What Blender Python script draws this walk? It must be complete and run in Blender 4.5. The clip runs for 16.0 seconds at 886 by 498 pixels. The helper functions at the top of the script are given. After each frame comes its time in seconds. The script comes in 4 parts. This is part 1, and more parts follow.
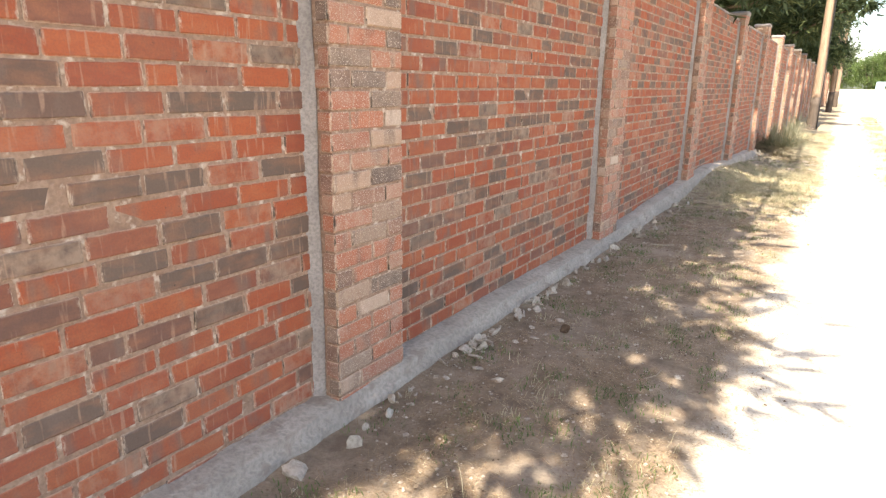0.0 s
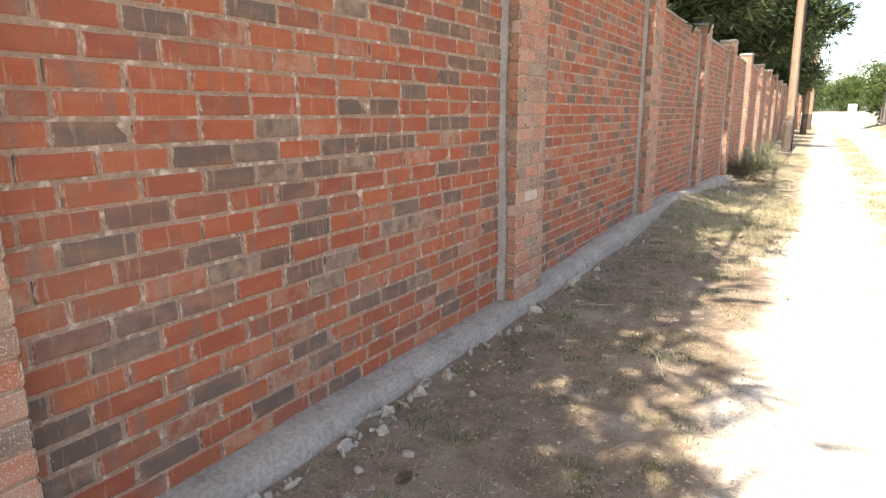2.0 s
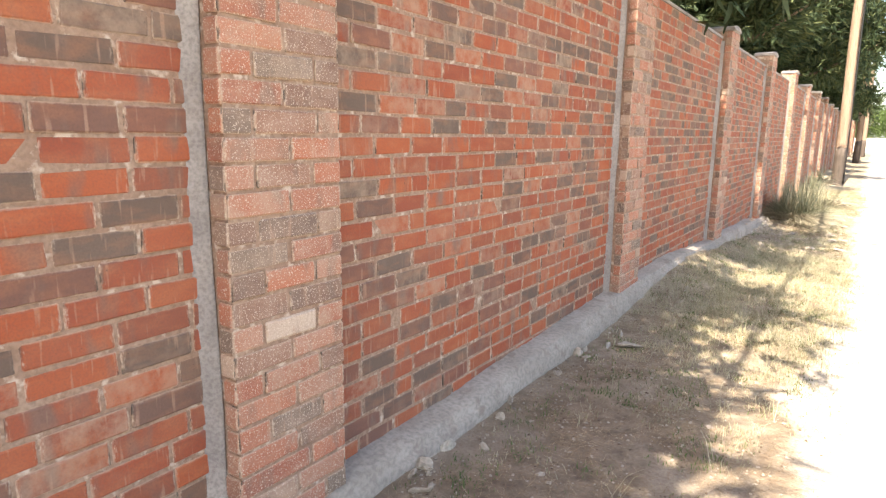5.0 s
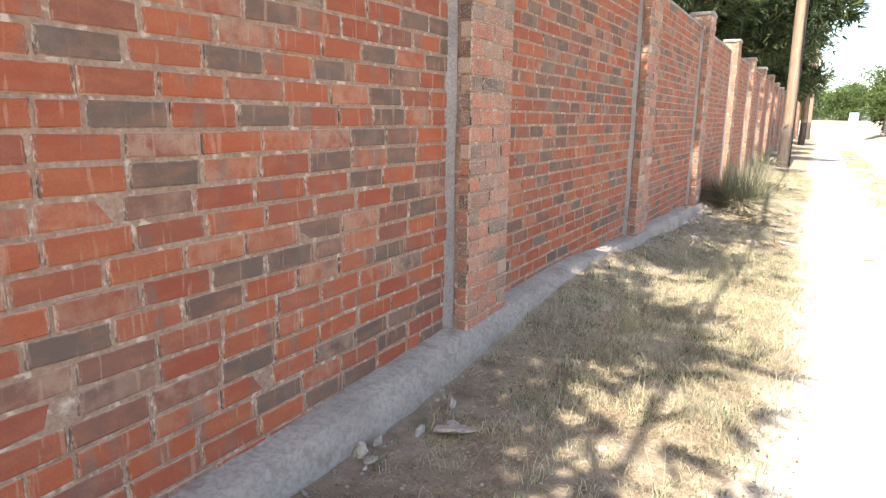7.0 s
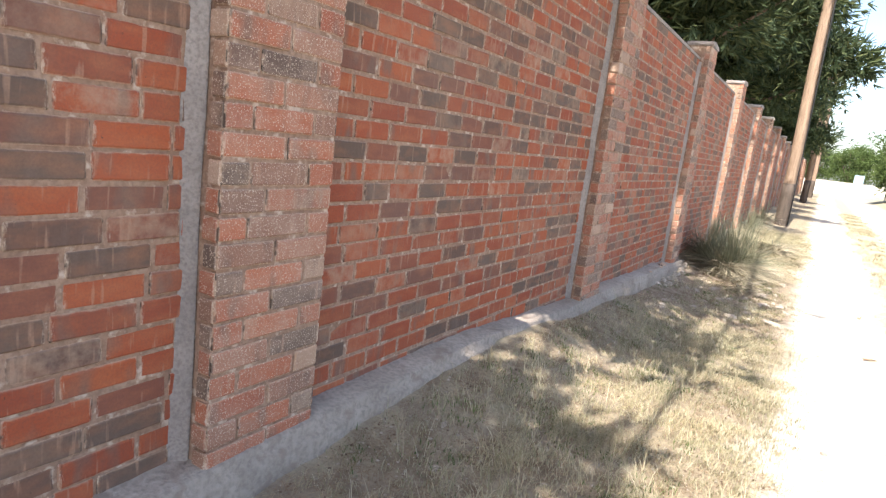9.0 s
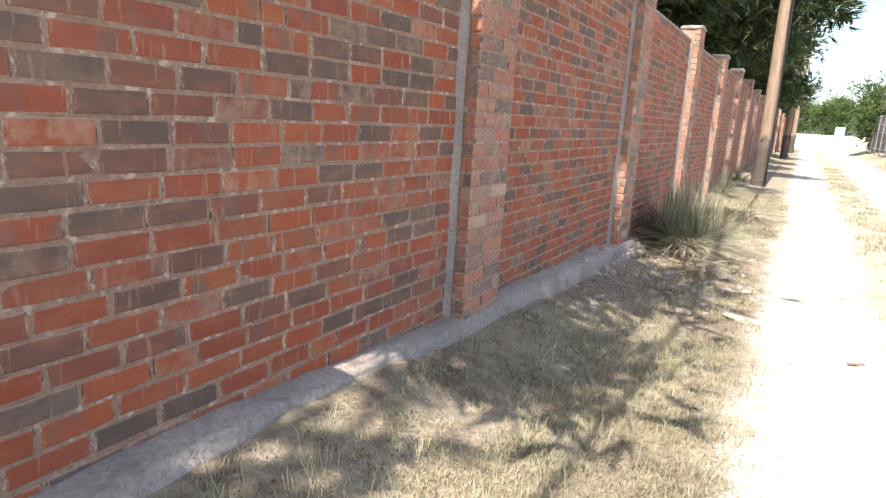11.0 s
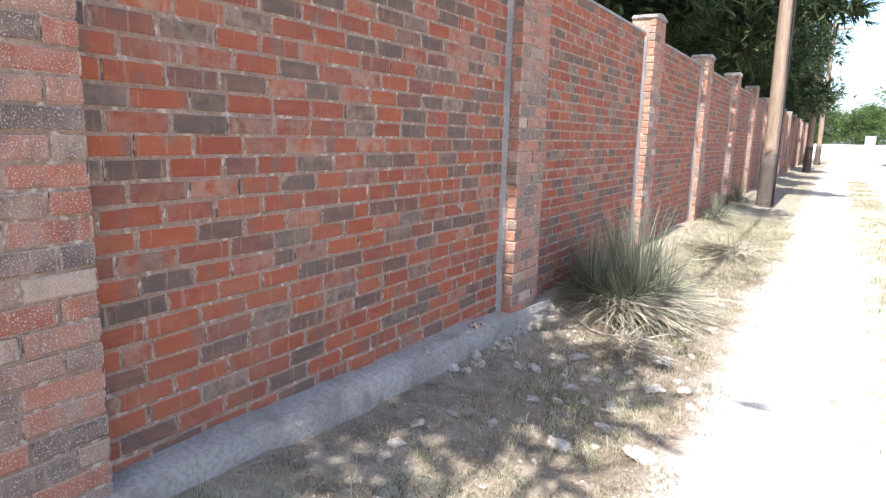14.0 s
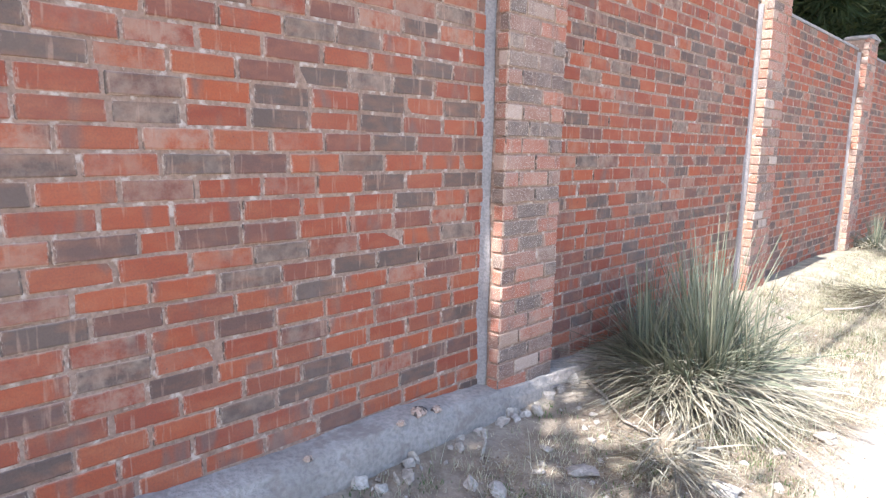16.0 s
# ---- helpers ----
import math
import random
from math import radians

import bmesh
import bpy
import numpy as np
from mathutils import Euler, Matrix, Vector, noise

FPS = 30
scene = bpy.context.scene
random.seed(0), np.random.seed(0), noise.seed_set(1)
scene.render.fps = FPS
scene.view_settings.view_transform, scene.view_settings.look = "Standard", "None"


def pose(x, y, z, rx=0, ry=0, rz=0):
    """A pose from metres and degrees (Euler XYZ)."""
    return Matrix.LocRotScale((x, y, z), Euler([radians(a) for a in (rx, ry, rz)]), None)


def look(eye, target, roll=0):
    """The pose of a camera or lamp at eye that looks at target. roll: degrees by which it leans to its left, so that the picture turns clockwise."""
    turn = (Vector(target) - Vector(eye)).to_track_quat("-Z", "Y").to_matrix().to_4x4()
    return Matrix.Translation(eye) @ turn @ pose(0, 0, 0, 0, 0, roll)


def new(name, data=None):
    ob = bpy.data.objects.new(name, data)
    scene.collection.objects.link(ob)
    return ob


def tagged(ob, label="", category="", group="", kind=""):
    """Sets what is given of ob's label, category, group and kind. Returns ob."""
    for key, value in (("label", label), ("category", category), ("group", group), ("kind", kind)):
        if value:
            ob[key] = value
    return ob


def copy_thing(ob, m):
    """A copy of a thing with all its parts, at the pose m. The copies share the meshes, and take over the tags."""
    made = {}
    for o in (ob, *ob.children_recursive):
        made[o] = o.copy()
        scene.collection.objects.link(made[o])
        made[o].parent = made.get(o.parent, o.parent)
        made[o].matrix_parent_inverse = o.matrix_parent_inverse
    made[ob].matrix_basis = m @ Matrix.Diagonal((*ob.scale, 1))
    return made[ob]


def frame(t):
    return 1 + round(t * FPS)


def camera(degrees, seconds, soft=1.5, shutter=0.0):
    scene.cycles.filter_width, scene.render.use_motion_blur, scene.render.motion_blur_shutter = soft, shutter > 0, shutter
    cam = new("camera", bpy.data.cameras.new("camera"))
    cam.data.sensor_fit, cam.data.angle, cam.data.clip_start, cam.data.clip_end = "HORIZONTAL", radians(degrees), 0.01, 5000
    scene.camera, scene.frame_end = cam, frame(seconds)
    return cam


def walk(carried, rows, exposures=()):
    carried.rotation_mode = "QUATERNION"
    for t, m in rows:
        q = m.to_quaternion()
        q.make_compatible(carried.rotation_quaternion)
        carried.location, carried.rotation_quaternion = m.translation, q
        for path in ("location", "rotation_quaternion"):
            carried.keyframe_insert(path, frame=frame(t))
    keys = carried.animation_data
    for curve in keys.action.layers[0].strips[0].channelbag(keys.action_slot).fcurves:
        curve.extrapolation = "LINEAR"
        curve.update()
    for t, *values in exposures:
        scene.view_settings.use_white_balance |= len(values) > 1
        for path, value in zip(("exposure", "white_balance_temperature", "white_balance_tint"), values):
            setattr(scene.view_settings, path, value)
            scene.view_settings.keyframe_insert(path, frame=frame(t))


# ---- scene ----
cam = camera(71.0, 16.0, soft=1.35)
PATH = [
    (0, (-0.014, -0.232, 1.363), (-1.045, 1.402, 0.849), 0.7),
    (0.5, (-0.088, 0.137, 1.329), (-1.009, 1.868, 0.935), 1.5),
    (1, (-0.070, 0.541, 1.346), (-1.100, 2.205, 0.930), 1.5),
    (1.5, (-0.108, 0.968, 1.323), (-1.070, 2.661, 0.866), 0.9),
    (2, (-0.057, 1.330, 1.266), (-1.060, 3.007, 0.842), -0.3),
    (2.1, (-0.057, 1.414, 1.263), (-1.108, 3.026, 0.718), 1.6),
    (2.5, (-0.060, 1.739, 1.289), (-1.251, 3.248, 0.737), -1.4),
    (3, (-0.157, 2.158, 1.306), (-1.379, 3.656, 0.791), 1.5),
    (3.5, (-0.137, 2.592, 1.304), (-1.439, 4.010, 0.761), -1.0),
    (4, (-0.194, 3.017, 1.330), (-1.335, 4.580, 0.826), 0.6),
    (4.5, (-0.183, 3.443, 1.334), (-1.313, 5.036, 0.905), 0.8),
    (5, (-0.182, 3.824, 1.352), (-1.291, 5.448, 0.983), 0.7),
    (5.2, (-0.172, 3.992, 1.316), (-1.249, 5.652, 1.021), -1.5),
    (7.3, (-0.251, 5.936, 1.221), (-1.195, 7.644, 0.786), 2.3),
    (7.5, (-0.249, 6.056, 1.243), (-1.095, 7.825, 0.850), 3.5),
    (8, (-0.259, 6.431, 1.236), (-1.052, 8.231, 0.876), 4.0),
    (8.5, (-0.229, 6.829, 1.249), (-1.286, 8.475, 0.834), 2.6),
    (9, (-0.256, 7.203, 1.238), (-1.249, 8.901, 0.876), 7.0),
    (9.5, (-0.148, 7.575, 1.208), (-1.170, 9.262, 0.879), 3.4),
    (10, (-0.217, 8.015, 1.241), (-1.159, 9.727, 0.815), 3.5),
    (10.2, (-0.245, 8.182, 1.239), (-1.155, 9.925, 0.873), 5.0),
    (12.3, (0.064, 9.775, 1.241), (-0.997, 11.378, 0.690), 0.4),
    (12.5, (0.053, 9.954, 1.231), (-0.935, 11.608, 0.696), 3.5),
    (13, (0.093, 10.369, 1.238), (-0.880, 12.024, 0.679), 2.9),
    (13.5, (0.192, 10.772, 1.253), (-0.855, 12.407, 0.774), 1.4),
    (14, (0.218, 11.195, 1.282), (-0.821, 12.865, 0.919), 1.5),
    (14.5, (0.362, 11.606, 1.230), (-0.902, 13.098, 0.811), 3.2),
    (15, (0.304, 12.057, 1.202), (-0.958, 13.551, 0.784), 4.6),
    (15.5, (0.273, 12.437, 1.176), (-1.048, 13.894, 0.812), 1.8),
    (16, (0.222, 12.867, 1.210), (-1.170, 14.267, 0.884), 1.0),
]
EXPOSURES = [(0, 1.77, 7100, 10), (1.5, 1.45, 6800, 10), (2.5, 1.62, 7000, 10), (3.5, 1.97, 6600, 10), (5, 1.92, 7000, 10), (5.2, 1.87, 7000, 10), (7.3, 1.56, 6400, 10), (7.6, 1.36, 6300, 10), (8, 0.98, 6300, 10), (8.5, 1.01, 6400, 10), (9.0, 1.38, 6400, 11), (9.5, 1.53, 6400, 11), (10.2, 1.38, 6300, 11), (12.5, 1.11, 6200, 11), (13.5, 1.23, 5900, 11), (14.5, 1.46, 5500, 11), (16, 1.71, 5450, 11)]
walk(cam, [(t, look(eye, target, roll)) for t, eye, target, roll in PATH], EXPOSURES)

# ---- world, sun ----
world = bpy.data.worlds.new("sky")
scene.world = world
world.use_nodes = True
wn = world.node_tree
sky = wn.nodes.new("ShaderNodeTexSky")
sky.sky_type = "NISHITA"
sky.sun_disc = False
SUN_ELEV, SUN_AZ = 52.0, 180.5      # light travels along the alley, away from the walker
sky.sun_elevation, sky.sun_rotation = radians(SUN_ELEV), radians(SUN_AZ)
sky.air_density, sky.dust_density = 1.0, 2.0
bg = wn.nodes["Background"]
bg.inputs[1].default_value = 0.15
wn.links.new(sky.outputs[0], bg.inputs[0])

sun = new("sun", bpy.data.lights.new("sun", "SUN"))
sun.data.energy, sun.data.angle, sun.data.color = 5.0, radians(0.53), (1.0, 0.93, 0.82)
sa, se = radians(SUN_AZ), radians(SUN_ELEV)
SUN_FROM = Vector((math.sin(sa) * math.cos(se), math.cos(sa) * math.cos(se), math.sin(se)))
sun.matrix_world = look(SUN_FROM * 60, (0, 0, 0))


# ---- materials ----
def mat(name):
    m = bpy.data.materials.new(name)
    m.use_nodes = True
    nt = m.node_tree
    b = nt.nodes["Principled BSDF"]
    return m, nt, b


def nd(nt, kind, **values):
    n = nt.nodes.new("ShaderNode" + kind)
    for k, v in values.items():
        n.inputs[k.replace("_", " ")].default_value = v
    return n


def mth(nt, op, a, b=None, c=None):
    n = nt.nodes.new("ShaderNodeMath")
    n.operation = op
    for i, v in enumerate((a, b, c)):
        if v is None:
            continue
        if isinstance(v, (int, float)):
            n.inputs[i].default_value = v
        else:
            nt.links.new(v, n.inputs[i])
    return n.outputs[0]


def mix(nt, fac, a, b):
    n = nt.nodes.new("ShaderNodeMix")
    n.data_type = "RGBA"
    for sock, v in ((n.inputs[0], fac), (n.inputs[6], a), (n.inputs[7], b)):
        if isinstance(v, (int, float)):
            sock.default_value = v
        elif isinstance(v, tuple):
            sock.default_value = (*v, 1)
        else:
            nt.links.new(v, sock)
    return n.outputs[2]


def ramp(nt, fac, stops, constant=False):
    n = nt.nodes.new("ShaderNodeValToRGB")
    if constant:
        n.color_ramp.interpolation = "CONSTANT"
    e = n.color_ramp.elements
    while len(e) < len(stops):
        e.new(0.5)
    for el, (p, c) in zip(e, stops):
        el.position = p
        el.color = (*c, 1) if isinstance(c, tuple) else (c, c, c, 1)
    nt.links.new(fac, n.inputs[0])
    return n.outputs[0]


def noise_tex(nt, scale, detail=4, vec=None, w=None, rough=0.55):
    n = nd(nt, "TexNoise", Scale=scale, Detail=detail, Roughness=rough)
    if w is not None:
        n.noise_dimensions = "4D"
        nt.links.new(w, n.inputs["W"])
    if vec is not None:
        nt.links.new(vec, n.inputs["Vector"])
    return n.outputs[0]


def position(nt, sx=1, sy=1, sz=1):
    g = nt.nodes.new("ShaderNodeNewGeometry")
    m = nt.nodes.new("ShaderNodeVectorMath")
    m.operation = "MULTIPLY"
    nt.links.new(g.outputs["Position"], m.inputs[0])
    m.inputs[1].default_value = (sx, sy, sz)
    return m.outputs[0]


def bump(nt, b, height, strength=0.4, dist=0.01):
    n = nd(nt, "Bump", Strength=strength, Distance=dist)
    nt.links.new(height, n.inputs["Height"])
    nt.links.new(n.outputs[0], b.inputs["Normal"])


def set_color(nt, b, c, rough=0.9):
    nt.links.new(c, b.inputs["Base Color"])
    b.inputs["Roughness"].default_value = rough
    b.inputs["Specular IOR Level"].default_value = 0.25


def brick_material(name, joined, pilaster):
    m, nt, b = mat(name)
    if joined:
        rnd = nt.nodes.new("ShaderNodeNewGeometry").outputs["Random Per Island"]
    else:
        rnd = nt.nodes.new("ShaderNodeObjectInfo").outputs["Random"]
    w = mth(nt, "MULTIPLY", rnd, 60.0)
    if pilaster:
        base = ramp(nt, rnd, [(0, (0.44, 0.155, 0.085)), (0.2, (0.40, 0.14, 0.08)), (0.36, (0.34, 0.115, 0.07)),
                              (0.5, (0.42, 0.20, 0.13)), (0.62, (0.25, 0.135, 0.095)), (0.74, (0.14, 0.10, 0.08)),
                              (0.86, (0.20, 0.145, 0.11)), (0.94, (0.45, 0.28, 0.19)), (1, (0.54, 0.42, 0.33))])
    else:
        base = ramp(nt, rnd, [(0, (0.385, 0.10, 0.041)), (0.2, (0.335, 0.083, 0.038)), (0.38, (0.275, 0.069, 0.037)),
                              (0.52, (0.365, 0.104, 0.046)), (0.64, (0.26, 0.08, 0.046)), (0.73, (0.18, 0.09, 0.066)),
                              (0.81, (0.125, 0.086, 0.066)), (1, (0.15, 0.105, 0.08))])
    # kiln flashes: upright bands along a brick
    band = noise_tex(nt, 1.0, 2, position(nt, 3, 11, 4), w)
    flash = ramp(nt, band, [(0.55, 0.0), (0.68, 0.75)])
    base = mix(nt, flash, base, (0.17, 0.12, 0.095))
    rib = noise_tex(nt, 1.0, 2, position(nt, 4, 46, 5), w, 0.6)
    base = mix(nt, ramp(nt, rib, [(0.60, 0.0), (0.68, 0.5)]), base, (0.44, 0.27, 0.185))
    warm = ramp(nt, noise_tex(nt, 1.0, 3, position(nt, 9, 9, 22), w), [(0.45, 0.0), (0.75, 0.35)])
    base = mix(nt, warm, base, (0.47, 0.19, 0.09) if not pilaster else (0.47, 0.31, 0.23))
    fine = noise_tex(nt, 160, 3, position(nt))
    base = mix(nt, ramp(nt, fine, [(0.35, 0.0), (0.75, 0.35)]), base, (0.10, 0.06, 0.05))
    # mortar smeared over the arrises
    uv = nt.nodes.new("ShaderNodeUVMap").outputs[0]
    sep = nt.nodes.new("ShaderNodeSeparateXYZ")
    nt.links.new(uv, sep.inputs[0])
    du = mth(nt, "MULTIPLY", mth(nt, "MINIMUM", sep.outputs[0], mth(nt, "SUBTRACT", 1.0, sep.outputs[0])), 0.22)
    dv = mth(nt, "MULTIPLY", mth(nt, "MINIMUM", sep.outputs[1], mth(nt, "SUBTRACT", 1.0, sep.outputs[1])), 0.11)
    edge = mth(nt, "MINIMUM", du, dv)
    rag = noise_tex(nt, 26, 5, position(nt, 1, 1, 1), None, 0.7)
    d = mth(nt, "SUBTRACT", edge, mth(nt, "MULTIPLY", rag, 0.017))
    smear = ramp(nt, mth(nt, "ADD", mth(nt, "MULTIPLY", d, 60.0), 0.5), [(0.04, 0.7), (0.34, 0.0)])
    mort = mix(nt, noise_tex(nt, 30, 3, position(nt)), (0.34, 0.22, 0.15), (0.50, 0.37, 0.27))
    base = mix(nt, smear, base, mort)
    # pale squeezed-out mortar dragged down beside the upright joints
    streak = noise_tex(nt, 1.0, 4, position(nt, 60, 170, 45), w, 0.7)
    near_end = ramp(nt, du, [(0.003, 1.0), (0.013, 0.0)])
    drag = mth(nt, "MULTIPLY", near_end, ramp(nt, streak, [(0.5, 0.0), (0.62, 0.8)]))
    base = mix(nt, drag, base, (0.56, 0.44, 0.34))
    pit = ramp(nt, noise_tex(nt, 1.0, 3, position(nt, 60, 75, 60), w, 0.6), [(0.70, 0.0), (0.74, 0.8)])
    base = mix(nt, pit, base, (0.06, 0.045, 0.04))
    if pilaster:
        sp = ramp(nt, noise_tex(nt, 210, 2, position(nt)), [(0.58, 0.0), (0.66, 0.8)])
        base = mix(nt, sp, base, (0.64, 0.52, 0.41))
        film = ramp(nt, noise_tex(nt, 7, 4, position(nt)), [(0.5, 0.0), (0.8, 0.4)])
        base = mix(nt, film, base, (0.48, 0.35, 0.27))
    # single bricks left under a film of mortar
    pick = nt.nodes.new("ShaderNodeTexWhiteNoise")
    pick.noise_dimensions = "1D"
    nt.links.new(w, pick.inputs["W"])
    veil = mth(nt, "MULTIPLY", ramp(nt, pick.outputs[0], [(0.68, 0.0), (0.97, 0.5)]), ramp(nt, noise_tex(nt, 14, 5, position(nt), w, 0.7), [(0.4, 0.0), (0.6, 1.0)]))
    base = mix(nt, veil, base, mort)
    open_end = mth(nt, "MULTIPLY", ramp(nt, du, [(0.002, 1.0), (0.0065, 0.0)]), ramp(nt, noise_tex(nt, 1.0, 3, position(nt, 14, 30, 16), w, 0.6), [(0.52, 0.0), (0.58, 0.9)]))
    base = mix(nt, open_end, base, (0.045, 0.036, 0.03))
    # dusty film over whole stretches
    dust = ramp(nt, noise_tex(nt, 1.1, 4, position(nt)), [(0.45, 0.0), (0.85, 0.15)])
    base = mix(nt, dust, base, (0.43, 0.30, 0.23))
    set_color(nt, b, base, 0.88)
    h = mth(nt, "ADD", mth(nt, "MULTIPLY", noise_tex(nt, 90, 4, position(nt)), 0.6), mth(nt, "MULTIPLY", rag, 0.8))
    bump(nt, b, h, 0.5, 0.006)
    return m


BRICK = brick_material("fired_brick", False, False)
BRICK_J = brick_material("fired_brick_far", True, False)
PBRICK = brick_material("pilaster_brick", False, True)
PBRICK_J = brick_material("pilaster_brick_far", True, True)


def two_tone(name, c1, c2, scale, fine_scale, rough=0.9, strength=0.4, dist=0.01, c3=None, stretch=(1, 1, 1)):
    m, nt, b = mat(name)
    p = position(nt, *stretch)
    big = ramp(nt, noise_tex(nt, scale, 5, p), [(0.32, 0.0), (0.68, 1.0)])
    col = mix(nt, big, c1, c2)
    fine = noise_tex(nt, fine_scale, 4, p)
    dark = tuple(v * 0.5 for v in c1)
    col = mix(nt, ramp(nt, fine, [(0.35, 0.45), (0.6, 0.0)]), col, dark)
    if c3:
        col = mix(nt, ramp(nt, noise_tex(nt, scale * 2.7, 5, p), [(0.56, 0.0), (0.66, 0.8)]), col, c3)
    set_color(nt, b, col, rough)
    bump(nt, b, fine, strength, dist)
    return m


MORTAR = two_tone("mortar", (0.285, 0.175, 0.122), (0.385, 0.265, 0.192), 9, 60, 0.95, 0.8, 0.01, (0.56, 0.45, 0.36))
RENDERED = two_tone("mortar_render", (0.27, 0.235, 0.215), (0.40, 0.35, 0.315), 5, 90, 0.95, 0.6, 0.01)
CONCRETE = two_tone("footing_concrete", (0.31, 0.262, 0.22), (0.42, 0.36, 0.305), 3.4, 48, 0.95, 0.9, 0.014, (0.24, 0.19, 0.155))
CAPSTONE = two_tone("pale_mortar_cap", (0.52, 0.47, 0.40), (0.66, 0.60, 0.52), 8, 70, 0.9)
STONE = two_tone("pale_limestone", (0.34, 0.285, 0.235), (0.53, 0.47, 0.39), 14, 70, 0.95, 0.7, 0.01)
WOOD = two_tone("weathered_pole", (0.25, 0.175, 0.125), (0.38, 0.28, 0.20), 3, 60, 0.85, 0.7, 0.01, (0.20, 0.13, 0.09), (7, 7, 0.5))
TAR = two_tone("creosote_wood", (0.075, 0.06, 0.05), (0.13, 0.10, 0.08), 4, 50, 0.8, 0.6, 0.01, None, (6, 6, 0.6))
BARK = two_tone("pine_bark", (0.11, 0.08, 0.06), (0.20, 0.15, 0.115), 5, 30, 0.95, 0.9, 0.02, None, (2, 2, 0.5))
TWIG = two_tone("dead_twig", (0.30, 0.24, 0.18), (0.42, 0.36, 0.29), 10, 80)
CONE = two_tone("pine_cone_scale", (0.12, 0.085, 0.06), (0.20, 0.14, 0.10), 20, 90)
CABLE = two_tone("cable_sheath", (0.02, 0.02, 0.02), (0.035, 0.035, 0.035), 5, 60, 0.6)
GREYWOOD = two_tone("grey_fence_board", (0.20, 0.185, 0.17), (0.32, 0.30, 0.275), 3, 40, 0.9, 0.5, 0.01, None, (4, 4, 0.6))
PALEFENCE = two_tone("pale_sheet_fence", (0.50, 0.49, 0.46), (0.62, 0.61, 0.58), 2, 40, 0.7)
GALV = two_tone("galvanised_steel", (0.42, 0.42, 0.41), (0.55, 0.55, 0.53), 6, 80, 0.5)
DARKMESH = two_tone("dark_slat", (0.03, 0.028, 0.028), (0.055, 0.05, 0.048), 4, 40, 0.8)
BLUE = two_tone("pale_blue_paint", (0.32, 0.45, 0.56), (0.42, 0.54, 0.64), 3, 40, 0.6)
PALEWALL = two_tone("pale_render", (0.55, 0.50, 0.43), (0.66, 0.60, 0.52), 2, 40, 0.9)


def leaf_material(name, stops, trans=0.25, rough=0.7):
    m, nt, b = mat(name)
    rnd = nt.nodes.new("ShaderNodeNewGeometry").outputs["Random Per Island"]
    c = ramp(nt, rnd, stops)
    big = ramp(nt, noise_tex(nt, 1.3, 3, position(nt)), [(0.35, 0.75), (0.65, 1.25)])
    mul = nt.nodes.new("ShaderNodeMix")
    mul.data_type, mul.blend_type = "RGBA", "MULTIPLY"
    mul.inputs[0].default_value = 1.0
    nt.links.new(c, mul.inputs[6])
    nt.links.new(big, mul.inputs[7])
    set_color(nt, b, mul.outputs[2], rough)
    if trans:
        t = nt.nodes.new("ShaderNodeBsdfTranslucent")
        nt.links.new(mul.outputs[2], t.inputs[0])
        mx = nt.nodes.new("ShaderNodeMixShader")
        mx.inputs[0].default_value = trans
        nt.links.new(b.outputs[0], mx.inputs[1])
        nt.links.new(t.outputs[0], mx.inputs[2])
        nt.links.new(mx.outputs[0], nt.nodes["Material Output"].inputs[0])
    return m


NEEDLE = leaf_material("pine_needles", [(0, (0.032, 0.052, 0.026)), (0.6, (0.055, 0.08, 0.036)), (1, (0.11, 0.125, 0.05))])
SHRUB = leaf_material("shrub_leaves", [(0, (0.06, 0.10, 0.03)), (1, (0.14, 0.19, 0.06))])
GREYLEAF = leaf_material("grey_twigs", [(0, (0.20, 0.18, 0.16)), (1, (0.34, 0.31, 0.28))])
DRYGRASS = leaf_material("dry_grass_blades", [(0, (0.30, 0.26, 0.16)), (0.5, (0.47, 0.42, 0.29)), (0.8, (0.26, 0.25, 0.14)), (1, (0.58, 0.53, 0.40))], 0.3)
LITTER = leaf_material("needle_litter", [(0, (0.16, 0.105, 0.06)), (0.6, (0.28, 0.195, 0.12)), (1, (0.42, 0.34, 0.22))], 0)
GREENSPIKE = leaf_material("yucca_green", [(0, (0.085, 0.095, 0.06)), (0.6, (0.17, 0.175, 0.115)), (1, (0.28, 0.25, 0.165))], 0.05, 0.6)
DRYSPIKE = leaf_material("yucca_dry", [(0, (0.15, 0.125, 0.085)), (0.6, (0.27, 0.235, 0.165)), (1, (0.42, 0.37, 0.27))], 0.05)


